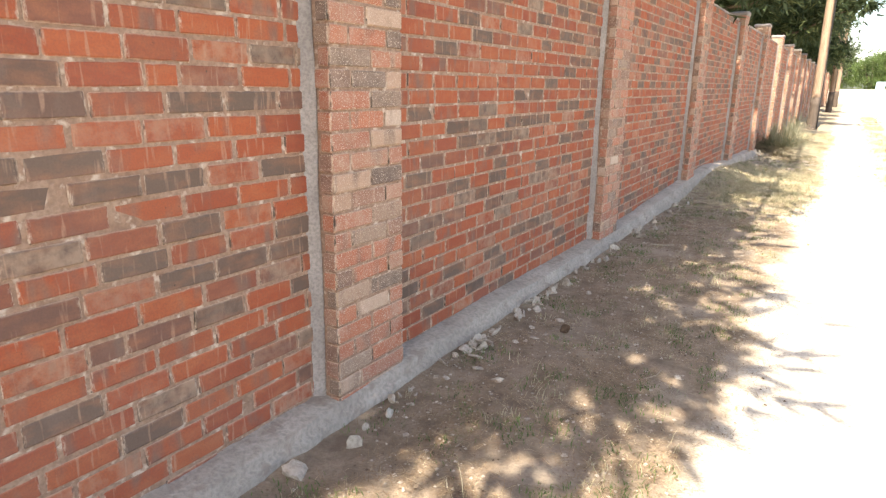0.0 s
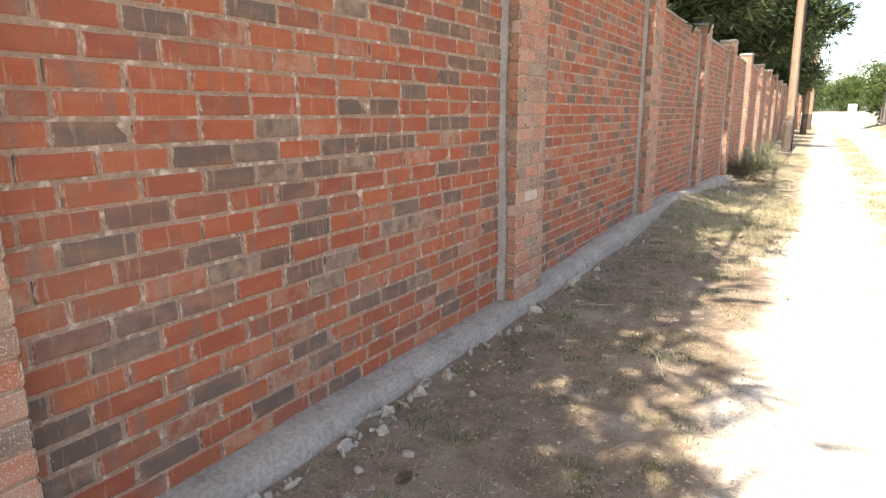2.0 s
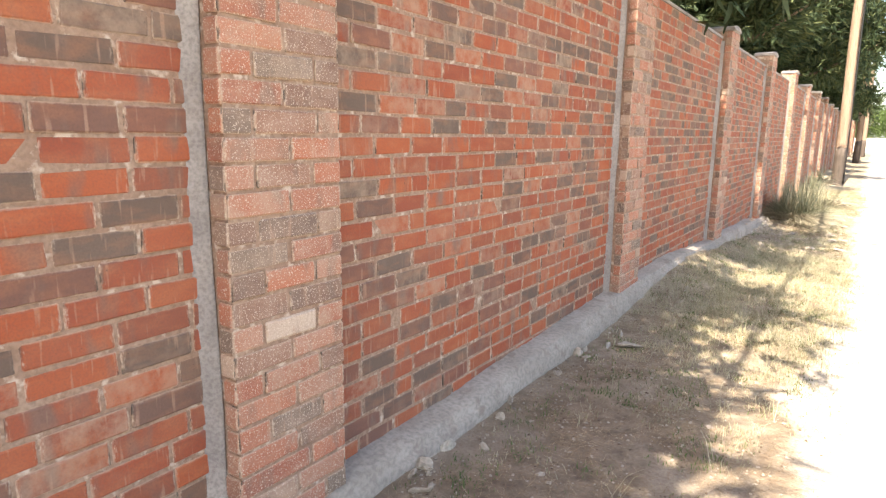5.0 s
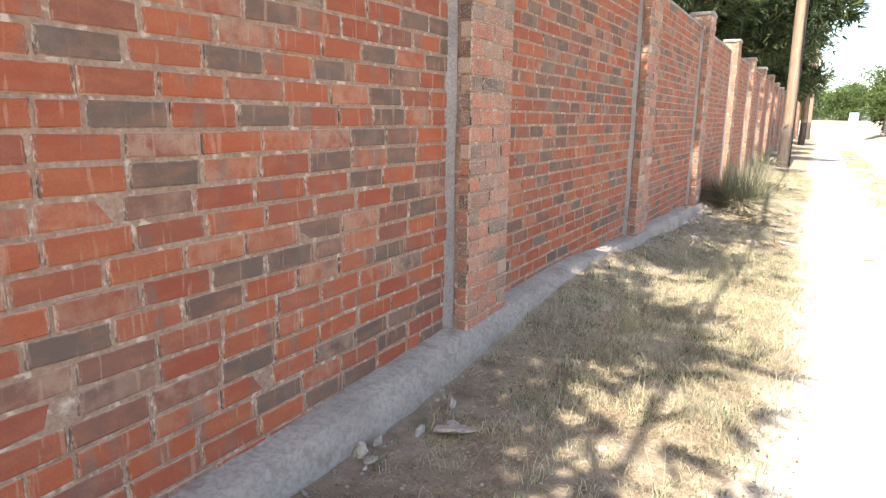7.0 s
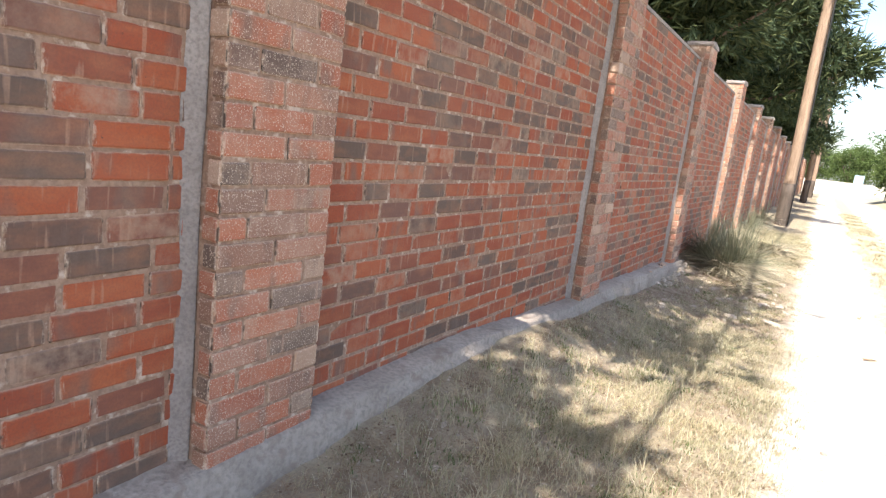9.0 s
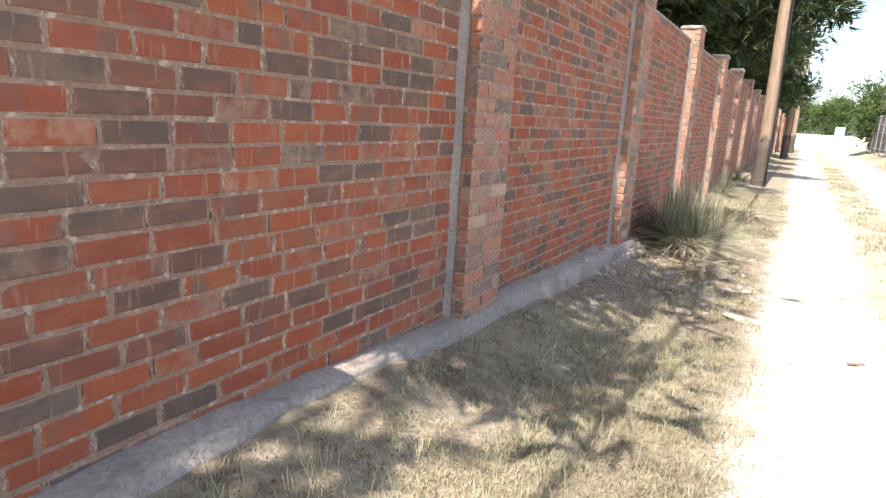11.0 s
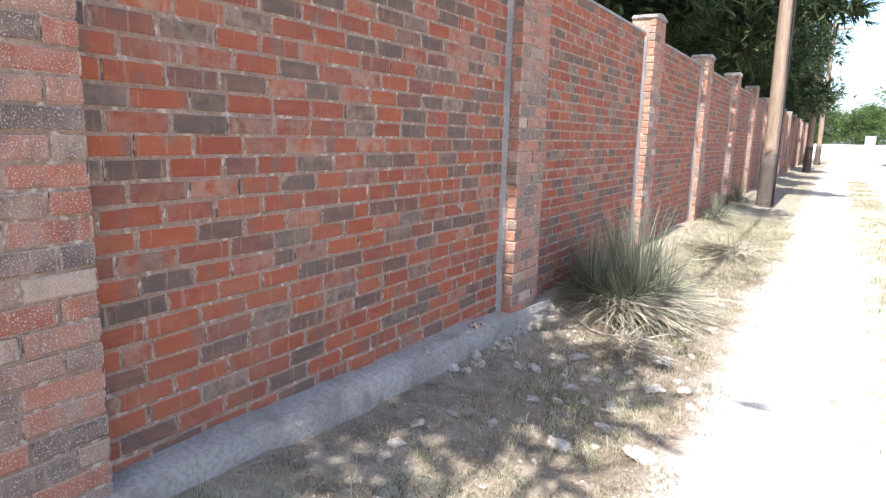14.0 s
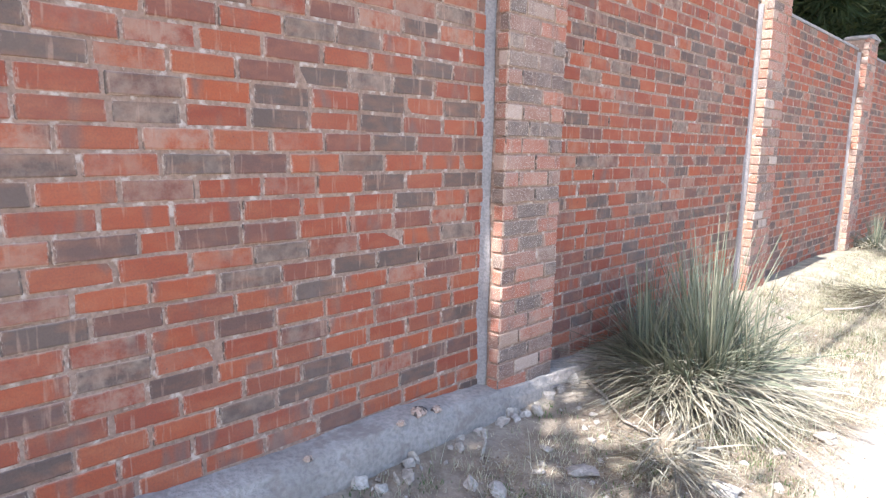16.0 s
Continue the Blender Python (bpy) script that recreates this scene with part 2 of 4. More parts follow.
def ground_material():
    m, nt, b = mat("alley_ground")
    pos = position(nt)
    sep = nt.nodes.new("ShaderNodeSeparateXYZ")
    nt.links.new(pos, sep.inputs[0])
    wob = mth(nt, "SUBTRACT", noise_tex(nt, 0.9, 6, pos, None, 0.65), 0.5)
    x = mth(nt, "ADD", sep.outputs[0], mth(nt, "MULTIPLY", wob, 0.9))
    fine = noise_tex(nt, 70, 5, pos)
    mid = noise_tex(nt, 9, 5, pos, None, 0.65)
    dirt = mix(nt, ramp(nt, mid, [(0.35, 0.0), (0.65, 1.0)]), (0.165, 0.12, 0.085), (0.29, 0.225, 0.165))
    pale = ramp(nt, noise_tex(nt, 2.2, 4, pos), [(0.5, 0.0), (0.7, 0.7)])
    dirt = mix(nt, pale, dirt, (0.36, 0.30, 0.24))
    grass = mix(nt, ramp(nt, mid, [(0.35, 0.0), (0.65, 1.0)]), (0.30, 0.265, 0.175), (0.42, 0.375, 0.26))
    road = mix(nt, ramp(nt, mid, [(0.3, 0.0), (0.7, 1.0)]), (0.50, 0.445, 0.37), (0.62, 0.56, 0.475))
    # verge -> left wheel track -> grass crown -> right wheel track -> far verge
    verge = ramp(nt, mth(nt, "MULTIPLY_ADD", x, 0.125, 0.5), [(0.452, 0.0), (0.474, 1.0)])
    crown = ramp(nt, mth(nt, "MULTIPLY_ADD", x, 0.125, 0.5), [(0.565, 0.0), (0.585, 0.85), (0.655, 0.85), (0.675, 0.0)])
    far = ramp(nt, mth(nt, "MULTIPLY_ADD", x, 0.125, 0.5), [(0.86, 0.0), (0.90, 1.0)])
    yy = ramp(nt, mth(nt, "MULTIPLY", mth(nt, "ADD", sep.outputs[1], mth(nt, "MULTIPLY", wob, 5.0)), 0.02), [(0.13, 0.08), (0.19, 0.6), (0.255, 0.6), (0.28, 0.2), (0.35, 0.25), (0.40, 0.7)])
    left = mix(nt, mth(nt, "MULTIPLY", yy, ramp(nt, mid, [(0.3, 0.2), (0.6, 1.0)])), dirt, grass)
    c = mix(nt, verge, left, road)
    c = mix(nt, crown, c, grass)
    c = mix(nt, far, c, grass)
    c = mix(nt, ramp(nt, fine, [(0.3, 0.4), (0.55, 0.0)]), c, (0.14, 0.10, 0.07))
    set_color(nt, b, c, 0.95)
    bump(nt, b, mth(nt, "ADD", mid, mth(nt, "MULTIPLY", fine, 0.5)), 0.7, 0.03)
    return m


GROUND = ground_material()


# ---- building helpers ----
def link_mesh(name, me, material, parent=None, label=""):
    me.materials.clear()
    me.materials.append(material)
    ob = new(name, me)
    if parent:
        ob.parent = parent
    return tagged(ob, label)


def part(name, bm, material, parent=None, label="", smooth=False):
    me = bpy.data.meshes.new(name)
    bm.to_mesh(me)
    bm.free()
    if smooth:
        for p in me.polygons:
            p.use_smooth = True
    return link_mesh(name, me, material, parent, label)


def raw(name, verts, faces, material, parent=None, label="", smooth=False):
    me = bpy.data.meshes.new(name)
    me.from_pydata(verts, [], faces)
    if smooth:
        for p in me.polygons:
            p.use_smooth = True
    return link_mesh(name, me, material, parent, label)


def box(bm, x0, x1, y0, y1, z0, z1, bevel=0.0):
    r = bmesh.ops.create_cube(bm, size=1)
    vs = r["verts"]
    bmesh.ops.scale(bm, vec=(x1 - x0, y1 - y0, z1 - z0), verts=vs)
    bmesh.ops.translate(bm, vec=((x0 + x1) / 2, (y0 + y1) / 2, (z0 + z1) / 2), verts=vs)
    if bevel:
        es = {e for v in vs for e in v.link_edges}
        bmesh.ops.bevel(bm, geom=list(es), offset=bevel, segments=2, affect="EDGES")


def tube(points, radii, sides=8, closed_ends=True):
    """verts and faces of a tapered tube along points"""
    verts, faces = [], []
    n = len(points)
    for i, (p, r) in enumerate(zip(points, radii)):
        p = Vector(p)
        d = (Vector(points[min(i + 1, n - 1)]) - Vector(points[max(i - 1, 0)])).normalized()
        a = d.orthogonal().normalized() if abs(d.z) < 0.95 else Vector((1, 0, 0))
        a = (a - d * a.dot(d)).normalized()
        b = d.cross(a)
        for k in range(sides):
            th = 2 * math.pi * k / sides
            verts.append(tuple(p + (a * math.cos(th) + b * math.sin(th)) * r))
    for i in range(n - 1):
        for k in range(sides):
            k2 = (k + 1) % sides
            faces.append((i * sides + k, i * sides + k2, (i + 1) * sides + k2, (i + 1) * sides + k))
    if closed_ends:
        faces.append(tuple(range(sides))[::-1])
        faces.append(tuple((n - 1) * sides + k for k in range(sides)))
    return verts, faces


def thing(name, label, category, at=(0, 0, 0), group="", kind=""):
    e = new(name)
    e.location = at
    return tagged(e, label, category, group, kind)


def smoothstep(a, b, v):
    t = min(1, max(0, (v - a) / (b - a)))
    return t * t * (3 - 2 * t)


def ground_z(x, y):
    near = 1 - smoothstep(-1.6, -1.0, x)
    z = near * (-0.03 + 0.19 * smoothstep(7.0, 10.8, y) - 0.10 * smoothstep(12.2, 14.0, y)) - 0.2 * smoothstep(9.8, 13.2, y) + near * 0.035 * smoothstep(11.6, 12.8, y) + 0.1 * smoothstep(15.2, 16.6, y)
    if abs(x) < 14 and -8 < y < 60:
        p = Vector((x * 0.9, y * 0.9, 0))
        z += 0.03 * noise.noise(p) + 0.012 * noise.noise(p * 5) + 0.006 * noise.noise(p * 17)
    z += 0.4 * smoothstep(2.6, 4.4, x)      # bank below the far fences
    # shallow wheel tracks
    z -= 0.03 * math.exp(-((x - 0.1) / 0.45) ** 2) + 0.03 * math.exp(-((x - 2.0) / 0.5) ** 2)
    return z


# ---- ground ----
def axis(fine0, fine1, step, far):
    a = list(np.arange(fine0, fine1 + 1e-6, step))
    lo, hi, s = [], [], step
    v = fine0
    while v > -far:
        s *= 1.5
        v -= s
        lo.append(v)
    s, v = step, fine1
    while v < far:
        s *= 1.5
        v += s
        hi.append(v)
    return lo[::-1] + a + hi


gxs, gys = axis(-2.0, 3.0, 0.06, 2500), axis(-2.0, 26.0, 0.09, 2500)
gv = [(x, y, ground_z(x, y)) for y in gys for x in gxs]
nx = len(gxs)
gf = [(j * nx + i, j * nx + i + 1, (j + 1) * nx + i + 1, (j + 1) * nx + i) for j in range(len(gys) - 1) for i in range(nx - 1)]
ground = tagged(raw("ground", gv, gf, GROUND, None, "", True), "dusty alley ground with two pale wheel tracks and dry verges", "ground", kind="structure")

# ---- brick wall ----
WX = -1.76            # face of the panels
PX = -1.65            # face of the pilasters
Y0, BAY, PW = 1.553, 3.4, 0.46
PIL_Y = {1: 1.558, 2: 4.903, 3: 8.345, 4: 11.749, 5: 15.153}     # the near pilasters as built, the rest evenly spaced


def pilaster_y(i):
    return PIL_Y.get(i, Y0 + BAY * (i - 1))


COURSE, TOP = 0.0795, 2.45
NC = 32
LEN = 0.2266
JOINT = 0.0100


def brick_mesh(name, seed, material, depth=0.03):
    """one brick face, 1 long in y and 1 high in z, its front at x=0"""
    rnd = random.Random(seed)
    ys, zs = (-0.5, -0.465, 0.465, 0.5), (-0.5, -0.41, 0.41, 0.5)
    verts, uvs = [], []
    for j, z in enumerate(zs):
        for i, y in enumerate(ys):
            rim = i in (0, 3) or j in (0, 3)
            corner = i in (0, 3) and j in (0, 3)
            verts.append((-0.0025 - rnd.uniform(0, 0.003) - (0.002 if corner else 0) if rim else rnd.uniform(-0.0015, 0.001),
                          y + rnd.uniform(-0.006, 0.006) - (0.012 * (1 if i == 3 else -1) if corner else 0),
                          z + rnd.uniform(-0.02, 0.02)))
            uvs.append((y + 0.5, z + 0.5))
    faces = [(j * 4 + i, j * 4 + i + 1, j * 4 + i + 5, j * 4 + i + 4) for j in range(3) for i in range(3)]
    ring = [0, 1, 2, 3, 7, 11, 15, 14, 13, 12, 8, 4]
    for k in ring:
        verts.append((-depth, verts[k][1], verts[k][2]))
        uvs.append(uvs[k])
    for k in range(12):
        k2 = (k + 1) % 12
        faces.append((ring[k2], ring[k], 16 + k, 16 + k2))
    me = bpy.data.meshes.new(name)
    me.from_pydata(verts, [], faces)
    lay = me.uv_layers.new(name="UVMap")
    for lp in me.loops:
        lay.data[lp.index].uv = uvs[lp.vertex_index]
    me.materials.append(material)
    return me, np.array(verts), faces, uvs


VAR = [brick_mesh("brick", s, BRICK) for s in range(6)]
PVAR = [brick_mesh("brick", s + 20, PBRICK) for s in range(6)]


def joined_bricks(name, items, variants, material, parent):
    """items: (matrix) list; one mesh of many bricks"""
    verts, faces, uvs = [], [], []
    for n, m in enumerate(items):
        _, v, f, u = variants[n % len(variants)]
        a = np.array(m)
        w = v @ a[:3, :3].T + a[:3, 3]
        o = len(verts)
        verts += [tuple(q) for q in w]
        faces += [tuple(i + o for i in q) for q in f]
        uvs += u
    me = bpy.data.meshes.new(name)
    me.from_pydata(verts, [], faces)
    lay = me.uv_layers.new(name="UVMap")
    idx = np.zeros(len(me.loops), dtype=np.int32)
    me.loops.foreach_get("vertex_index", idx)
    lay.data.foreach_set("uv", np.array(uvs, dtype=np.float32)[idx].ravel())
    me.materials.append(material)
    ob = new(name, me)
    ob.parent = parent
    ob["kind"] = "stuff"
    return ob


def course_z(k):
    return TOP - (NC - k - 0.5) * COURSE


def bay_bricks(ya, yb, rnd):
    """poses of the bricks of one panel between two pilasters, lowest course first"""
    out = []
    for k in range(NC):
        z = course_z(k) + rnd.uniform(-0.002, 0.002)
        y = ya - rnd.uniform(0.0, 0.05) - (LEN / 2 if k % 2 else 0.0)
        while y < yb - 0.02:
            cut = rnd.random()
            l = LEN + rnd.uniform(-0.012, 0.012) if cut > 0.05 else LEN * rnd.choice((0.5, 0.72))
            a, b = max(y, ya), min(y + l, yb)
            if b - a > 0.035:
                j = rnd.uniform(0.005, 0.012)
                out.append(Matrix.LocRotScale((WX + rnd.uniform(-0.003, 0.0025), (a + b) / 2, z),
                                              Euler((rnd.gauss(0, 0.008), rnd.gauss(0, 0.01), rnd.gauss(0, 0.012))),
                                              (1, b - a - j, COURSE - JOINT + rnd.uniform(-0.003, 0.002))))
            y += l
    return out


def pilaster_bricks(y, rnd, top):
    """front bricks and the two flanks of one pilaster"""
    out = []
    flip = Matrix.Rotation(radians(-90), 4, "Z")
    for k in range(NC + 3):
        z = course_z(k)
        if z > top:
            break
        cuts = (0, 0.5, 1) if k % 2 else (0, 0.25, 0.75, 1)
        cuts = [c + (rnd.uniform(-0.03, 0.03) if 0 < c < 1 else 0) for c in cuts]
        if rnd.random() < 0.15:
            cuts = [0, rnd.uniform(0.3, 0.7), 1]
        for a, b in ((y + PW * p, y + PW * q) for p, q in zip(cuts, cuts[1:])):
            out.append(Matrix.LocRotScale((PX + rnd.uniform(-0.003, 0.003), (a + b) / 2, z), Euler((rnd.gauss(0, 0.008), rnd.gauss(0, 0.01), rnd.gauss(0, 0.01))),
                                          (1, b - a - 0.010, COURSE - JOINT + rnd.uniform(-0.003, 0.002))))
        w = 0.058 + rnd.uniform(-0.012, 0.012)
        out.append(Matrix.Translation((PX - 0.006 - w / 2, y - 0.001, z)) @ flip @ Matrix.Diagonal((1, w, COURSE - JOINT, 1)))
        out.append(Matrix.Translation((PX - 0.006 - w / 2, y + PW + 0.001, z)) @ Matrix.Rotation(radians(90), 4, "Z") @ Matrix.Diagonal((1, w, COURSE - JOINT, 1)))
    return out


def rough_box(x0, x1, y0, y1, z0, z1, seed, dz=0.0, step=0.12):
    """a block with slightly uneven faces"""
    bm = bmesh.new()
    box(bm, x0, x1, y0, y1, z0, z1)
    bmesh.ops.subdivide_edges(bm, edges=[e for e in bm.edges if e.calc_length() > step * 1.5], cuts=max(1, int((z1 - z0) / step) // 2), use_grid_fill=True)
    for v in bm.verts:
        v.co += Vector((noise.noise(v.co * 9 + Vector((seed, 0, 0))), noise.noise(v.co * 9 + Vector((0, seed, 0))), 0)) * dz
    return bm


BRICK_JOBS = []
PIL_JOBS = []
for i in range(-2, 21):
    py = pilaster_y(i)
    rnd = random.Random(100 + i)
    # bay i runs from pilaster i to pilaster i + 1
    ya, yb = py + PW, pilaster_y(i + 1)
    bm = bmesh.new()
    box(bm, WX - 0.20, WX - 0.0045, ya - 0.1, yb + 0.1, -0.25, TOP - 0.006)
    wall = part("wall_%d" % (i + 3), bm, MORTAR)
    tagged(wall, "red and brown brick garden wall panel with wide mortar joints", "wall", "bays of the brick wall", "structure")
    BRICK_JOBS.append((wall, i, bay_bricks(ya, yb, rnd)))
    # rough mortar bed along the top
    bm = rough_box(WX - 0.205, WX + 0.004, ya - 0.1, yb + 0.1, TOP - 0.004, TOP + 0.022, i, 0.012, 0.3)
    part("mortar_bed", bm, RENDERED, wall, "rough grey mortar along the top")
    top = TOP + rnd.choice((0.08, 0.16, 0.12))
    bm = bmesh.new()
    box(bm, WX - 0.16, PX - 0.006, py + 0.008, py + PW - 0.008, -0.25, top)
    pil = part("pilaster_%d" % (i + 3), bm, MORTAR)
    tagged(pil, "pale weathered brick pilaster with grey mortar flanks", "pilaster", "pilasters of the brick wall", "structure")
    PIL_JOBS.append((pil, i, pilaster_bricks(py, rnd, top)))
    # mortar fillet in the corner between panel and pilaster
    fv, fc, zs = [], [], list(np.arange(-0.1, TOP, 0.07))
    for z in zs:
        a = 0.042 + 0.012 * noise.noise(Vector((i * 3.7, z * 2.1, 0))) + 0.006 * noise.noise(Vector((i, z * 11, 4)))
        b = 0.030 + 0.012 * noise.noise(Vector((i * 1.3, z * 2.6, 8)))
        fv += [(WX - 0.004, py - a, z), (WX + 0.010, py - a * 0.55, z), (WX + b, py - 0.007, z), (WX + b, py + 0.004, z)]
    for k in range(len(zs) - 1):
        fc += [(k * 4 + q, k * 4 + q + 1, k * 4 + q + 5, k * 4 + q + 4) for q in range(3)]
    raw("mortar_fillet", fv, fc, RENDERED, pil, "smeared grey mortar in the corner", True)
    cap = bmesh.new()
    box(cap, WX - 0.18, PX + 0.012, py - 0.012, py + PW + 0.012, top, top + 0.045, 0.012)
    bmesh.ops.subdivide_edges(cap, edges=[e for e in cap.edges if e.calc_length() > 0.1], cuts=3, use_grid_fill=True)
    for v in cap.verts:
        v.co += noise.noise_vector(v.co * 8) * 0.014
        v.co.z += 0.03 * (1 - ((v.co.y - py - PW / 2) / (PW / 2)) ** 2) if v.co.z > top + 0.03 else 0
    part("cap", cap, CAPSTONE if i in (8, 11, 14) else RENDERED, pil, "lumpy mortar cap")


# concrete strip footing, more of it bare as the ground falls
def foot_top(y):
    pts = ((-9, 0.03), (2, 0.045), (3, 0.065), (4.6, 0.055), (6, 0.075), (7.3, 0.125), (8.2, 0.16), (9, 0.18), (10.1, 0.185), (10.9, 0.14),
           (11.5, 0.11), (12.4, 0.095), (13, 0.085), (14.06, 0.045), (14.6, 0.045), (15.3, 0.0), (16, -0.035), (80, -0.035))
    for (a, za), (b, zb) in zip(pts, pts[1:]):
        if y <= b:
            return za + (zb - za) * (y - a) / (b - a)
    return -0.035


fy = list(np.arange(-8.6, 22, 0.055)) + list(np.arange(22, 74, 0.5))
prof = 9
fv, ff = [], []
for y in fy:
    zt = foot_top(y) + 0.012 * noise.noise(Vector((y * 1.7, 0, 0))) + 0.006 * noise.noise(Vector((y * 9, 3, 0)))
    out = 0.014 * noise.noise(Vector((y * 2.3, 7, 0))) + 0.012 * noise.noise(Vector((y * 8, 9, 0)))
    zj = zt + 0.018
    for x, z in ((WX - 0.05, zj), (WX + 0.012, zj - 0.006), (PX + 0.010 + out * 0.6, zt + 0.005), (PX + 0.017 + out * 0.6, zt - 0.003),
                 (PX + 0.019 + out * 0.7, zt - 0.036), (PX + 0.034 + out, zt - 0.040), (PX + 0.042 + out, zt - 0.050), (PX + 0.045 + out, zt - 0.16), (PX + 0.05 + out, -0.3)):
        fv.append((x + 0.006 * noise.noise(Vector((x * 40, y * 26, z * 40))), y, z + 0.005 * noise.noise(Vector((y * 22, x * 30, 5)))))
for j in range(len(fy) - 1):
    for k in range(prof - 1):
        ff.append((j * prof + k, (j + 1) * prof + k, (j + 1) * prof + k + 1, j * prof + k + 1))
footing = tagged(raw("footing", fv, ff, CONCRETE, None, "", True), "grey poured concrete footing along the foot of the wall", "footing", kind="structure")


# ---- trees ----
def tuft_mass(blobs, per, length, width, rnd, flat=0.8):
    verts, faces = [], []
    for c, r in blobs:
        for _ in range(per):
            d = Vector((rnd.gauss(0, 1), rnd.gauss(0, 1), rnd.gauss(0, flat)))
            p = Vector(c) + d * (r * 0.48)
            ax = (d.normalized() + Vector((rnd.uniform(-1, 1), rnd.uniform(-1, 1), rnd.uniform(-0.3, 0.9))) * 0.6).normalized()
            for q in range(4):
                t = (ax + Vector((rnd.uniform(-1, 1), rnd.uniform(-1, 1), rnd.uniform(-1, 1))) * 0.75).normalized()
                s = t.orthogonal().normalized()
                s = (s * math.cos(q * 1.7) + t.cross(s) * math.sin(q * 1.7)) * width * rnd.uniform(0.6, 1.3)
                o = len(verts)
                e = p + t * length * rnd.uniform(0.6, 1.3)
                verts += [tuple(p - s * 0.5), tuple(p + s * 0.5), tuple(e + s * 0.15), tuple(e - s * 0.15)]
                faces.append((o, o + 1, o + 2, o + 3))
    return verts, faces


def pine(seed, height, rx, base, lean=0.0, nblobs=120, per=165, length=0.25, width=0.062, needles=None, bark=None, label="", kindname="pine_tree"):
    rnd = random.Random(seed)
    tree = thing(kindname, label or "tall dark green pine with a dense spreading crown behind the wall", "tree", (0, 0, 0), "pines behind the wall" if kindname == "pine_tree" else "")
    pts = [(lean * (max(h, 0) / height) ** 1.5 + 0.12 * math.sin(h * 0.9 + seed), 0.1 * math.cos(h * 0.7 + seed), h) for h in np.linspace(-0.15, height * 0.96, 9)]
    v, f = tube(pts, list(np.linspace(0.21, 0.04, 9)), 10)
    raw("trunk", v, f, bark or BARK, tree, "", True)
    blobs = []
    n_limb = 20
    for k in range(n_limb):
        h = base + (height - base) * (k / n_limb) ** 0.9 * 0.92
        th = k * 2.4 + rnd.uniform(-0.4, 0.4)
        up = (h - base) / (height - base)
        reach = rx * (1.0 - 0.62 * up ** 1.4) * rnd.uniform(0.78, 1.05)
        px = lean * (h / height) ** 1.5
        tip = Vector((px + math.cos(th) * reach, math.sin(th) * reach, h + reach * rnd.uniform(0.05, 0.32)))
        mid = Vector((px + math.cos(th) * reach * 0.5, math.sin(th) * reach * 0.5, h + reach * 0.02))
        v, f = tube([(px, 0, h - 0.05), tuple(mid), tuple(tip)], [0.075, 0.045, 0.012], 6)
        raw("limb", v, f, bark or BARK, tree, "", True)
        for s in (0.25, 0.45, 0.62, 0.78, 0.92, 1.03):
            p = Vector((px, 0, h)).lerp(tip, s)
            blobs.append((p + Vector((rnd.uniform(-.5, .5), rnd.uniform(-.5, .5), rnd.uniform(-.2, .5))), rnd.uniform(0.5, 0.95)))
    rnd.shuffle(blobs)
    v, f = tuft_mass(blobs[:nblobs], per, length, width, rnd)
    raw("crown", v, f, needles or NEEDLE, tree)
    return tree


pine_a = pine(1, 9.5, 4.1, 3.35, 0.4)
pine_b = pine(2, 8.2, 3.7, 3.15, -0.2)
pine_a.matrix_basis = pose(-4.3, 28.5, 0, 0, 0, 20)
pine_b.matrix_basis = pose(-4.6, 22.2, 0, 0, 0, 75)
for src, x, y, rz, sc in ((pine_a, -4.1, 35.5, 120, 1.0), (pine_b, -3.6, 44.0, 10, 0.95),
                          (pine_b, -3.7, 11.0, 190, 0.86), (pine_b, -4.7, 6.0, 300, 1.0), (pine_a, -5.3, 5.4, 30, 0.95),
                          (pine_b, -4.5, 3.3, 250, 0.95), (pine_a, -4.3, 0.8, 65, 0.95), (pine_b, -3.95, -2.4, 140, 1.0),
                          (pine_a, -4.4, -6.6, 220, 1.0), (pine_a, -4.2, 54.0, 75, 0.8), (pine_b, -3.7, 64.0, 200, 0.85)):
    t = copy_thing(src, pose(x, y, 0, 0, 0, rz))
    t.scale = (sc, sc, sc)

# bushes and small trees beyond the alley
def shrub(seed, r, h, leaf, label, name="shrub", per=60, length=0.2, width=0.07):
    rnd = random.Random(seed)
    s = thing(name, label, "tree" if h > 2.5 else "bush")
    for k in range(6):
        th = k * 1.05
        tip = (math.cos(th) * r * 0.6, math.sin(th) * r * 0.6, h * rnd.uniform(0.6, 0.85))
        v, f = tube([(math.cos(th) * 0.06, math.sin(th) * 0.06, -0.1), (tip[0] * 0.4, tip[1] * 0.4, tip[2] * 0.5), tip], [0.09, 0.06, 0.015], 6)
        raw("stem", v, f, BARK, s, "", True)
    blobs = []
    for _ in range(105):
        d = Vector((rnd.gauss(0, 1), rnd.gauss(0, 1), rnd.gauss(0, 1))).normalized() * rnd.uniform(0.45, 1)
        blobs.append((Vector((d.x * r, d.y * r, h * 0.58 + d.z * h * 0.42)), r * rnd.uniform(0.22, 0.36)))
    v, f = tuft_mass(blobs, per, length, width, rnd)
    raw("crown", v, f, leaf, s)
    return s


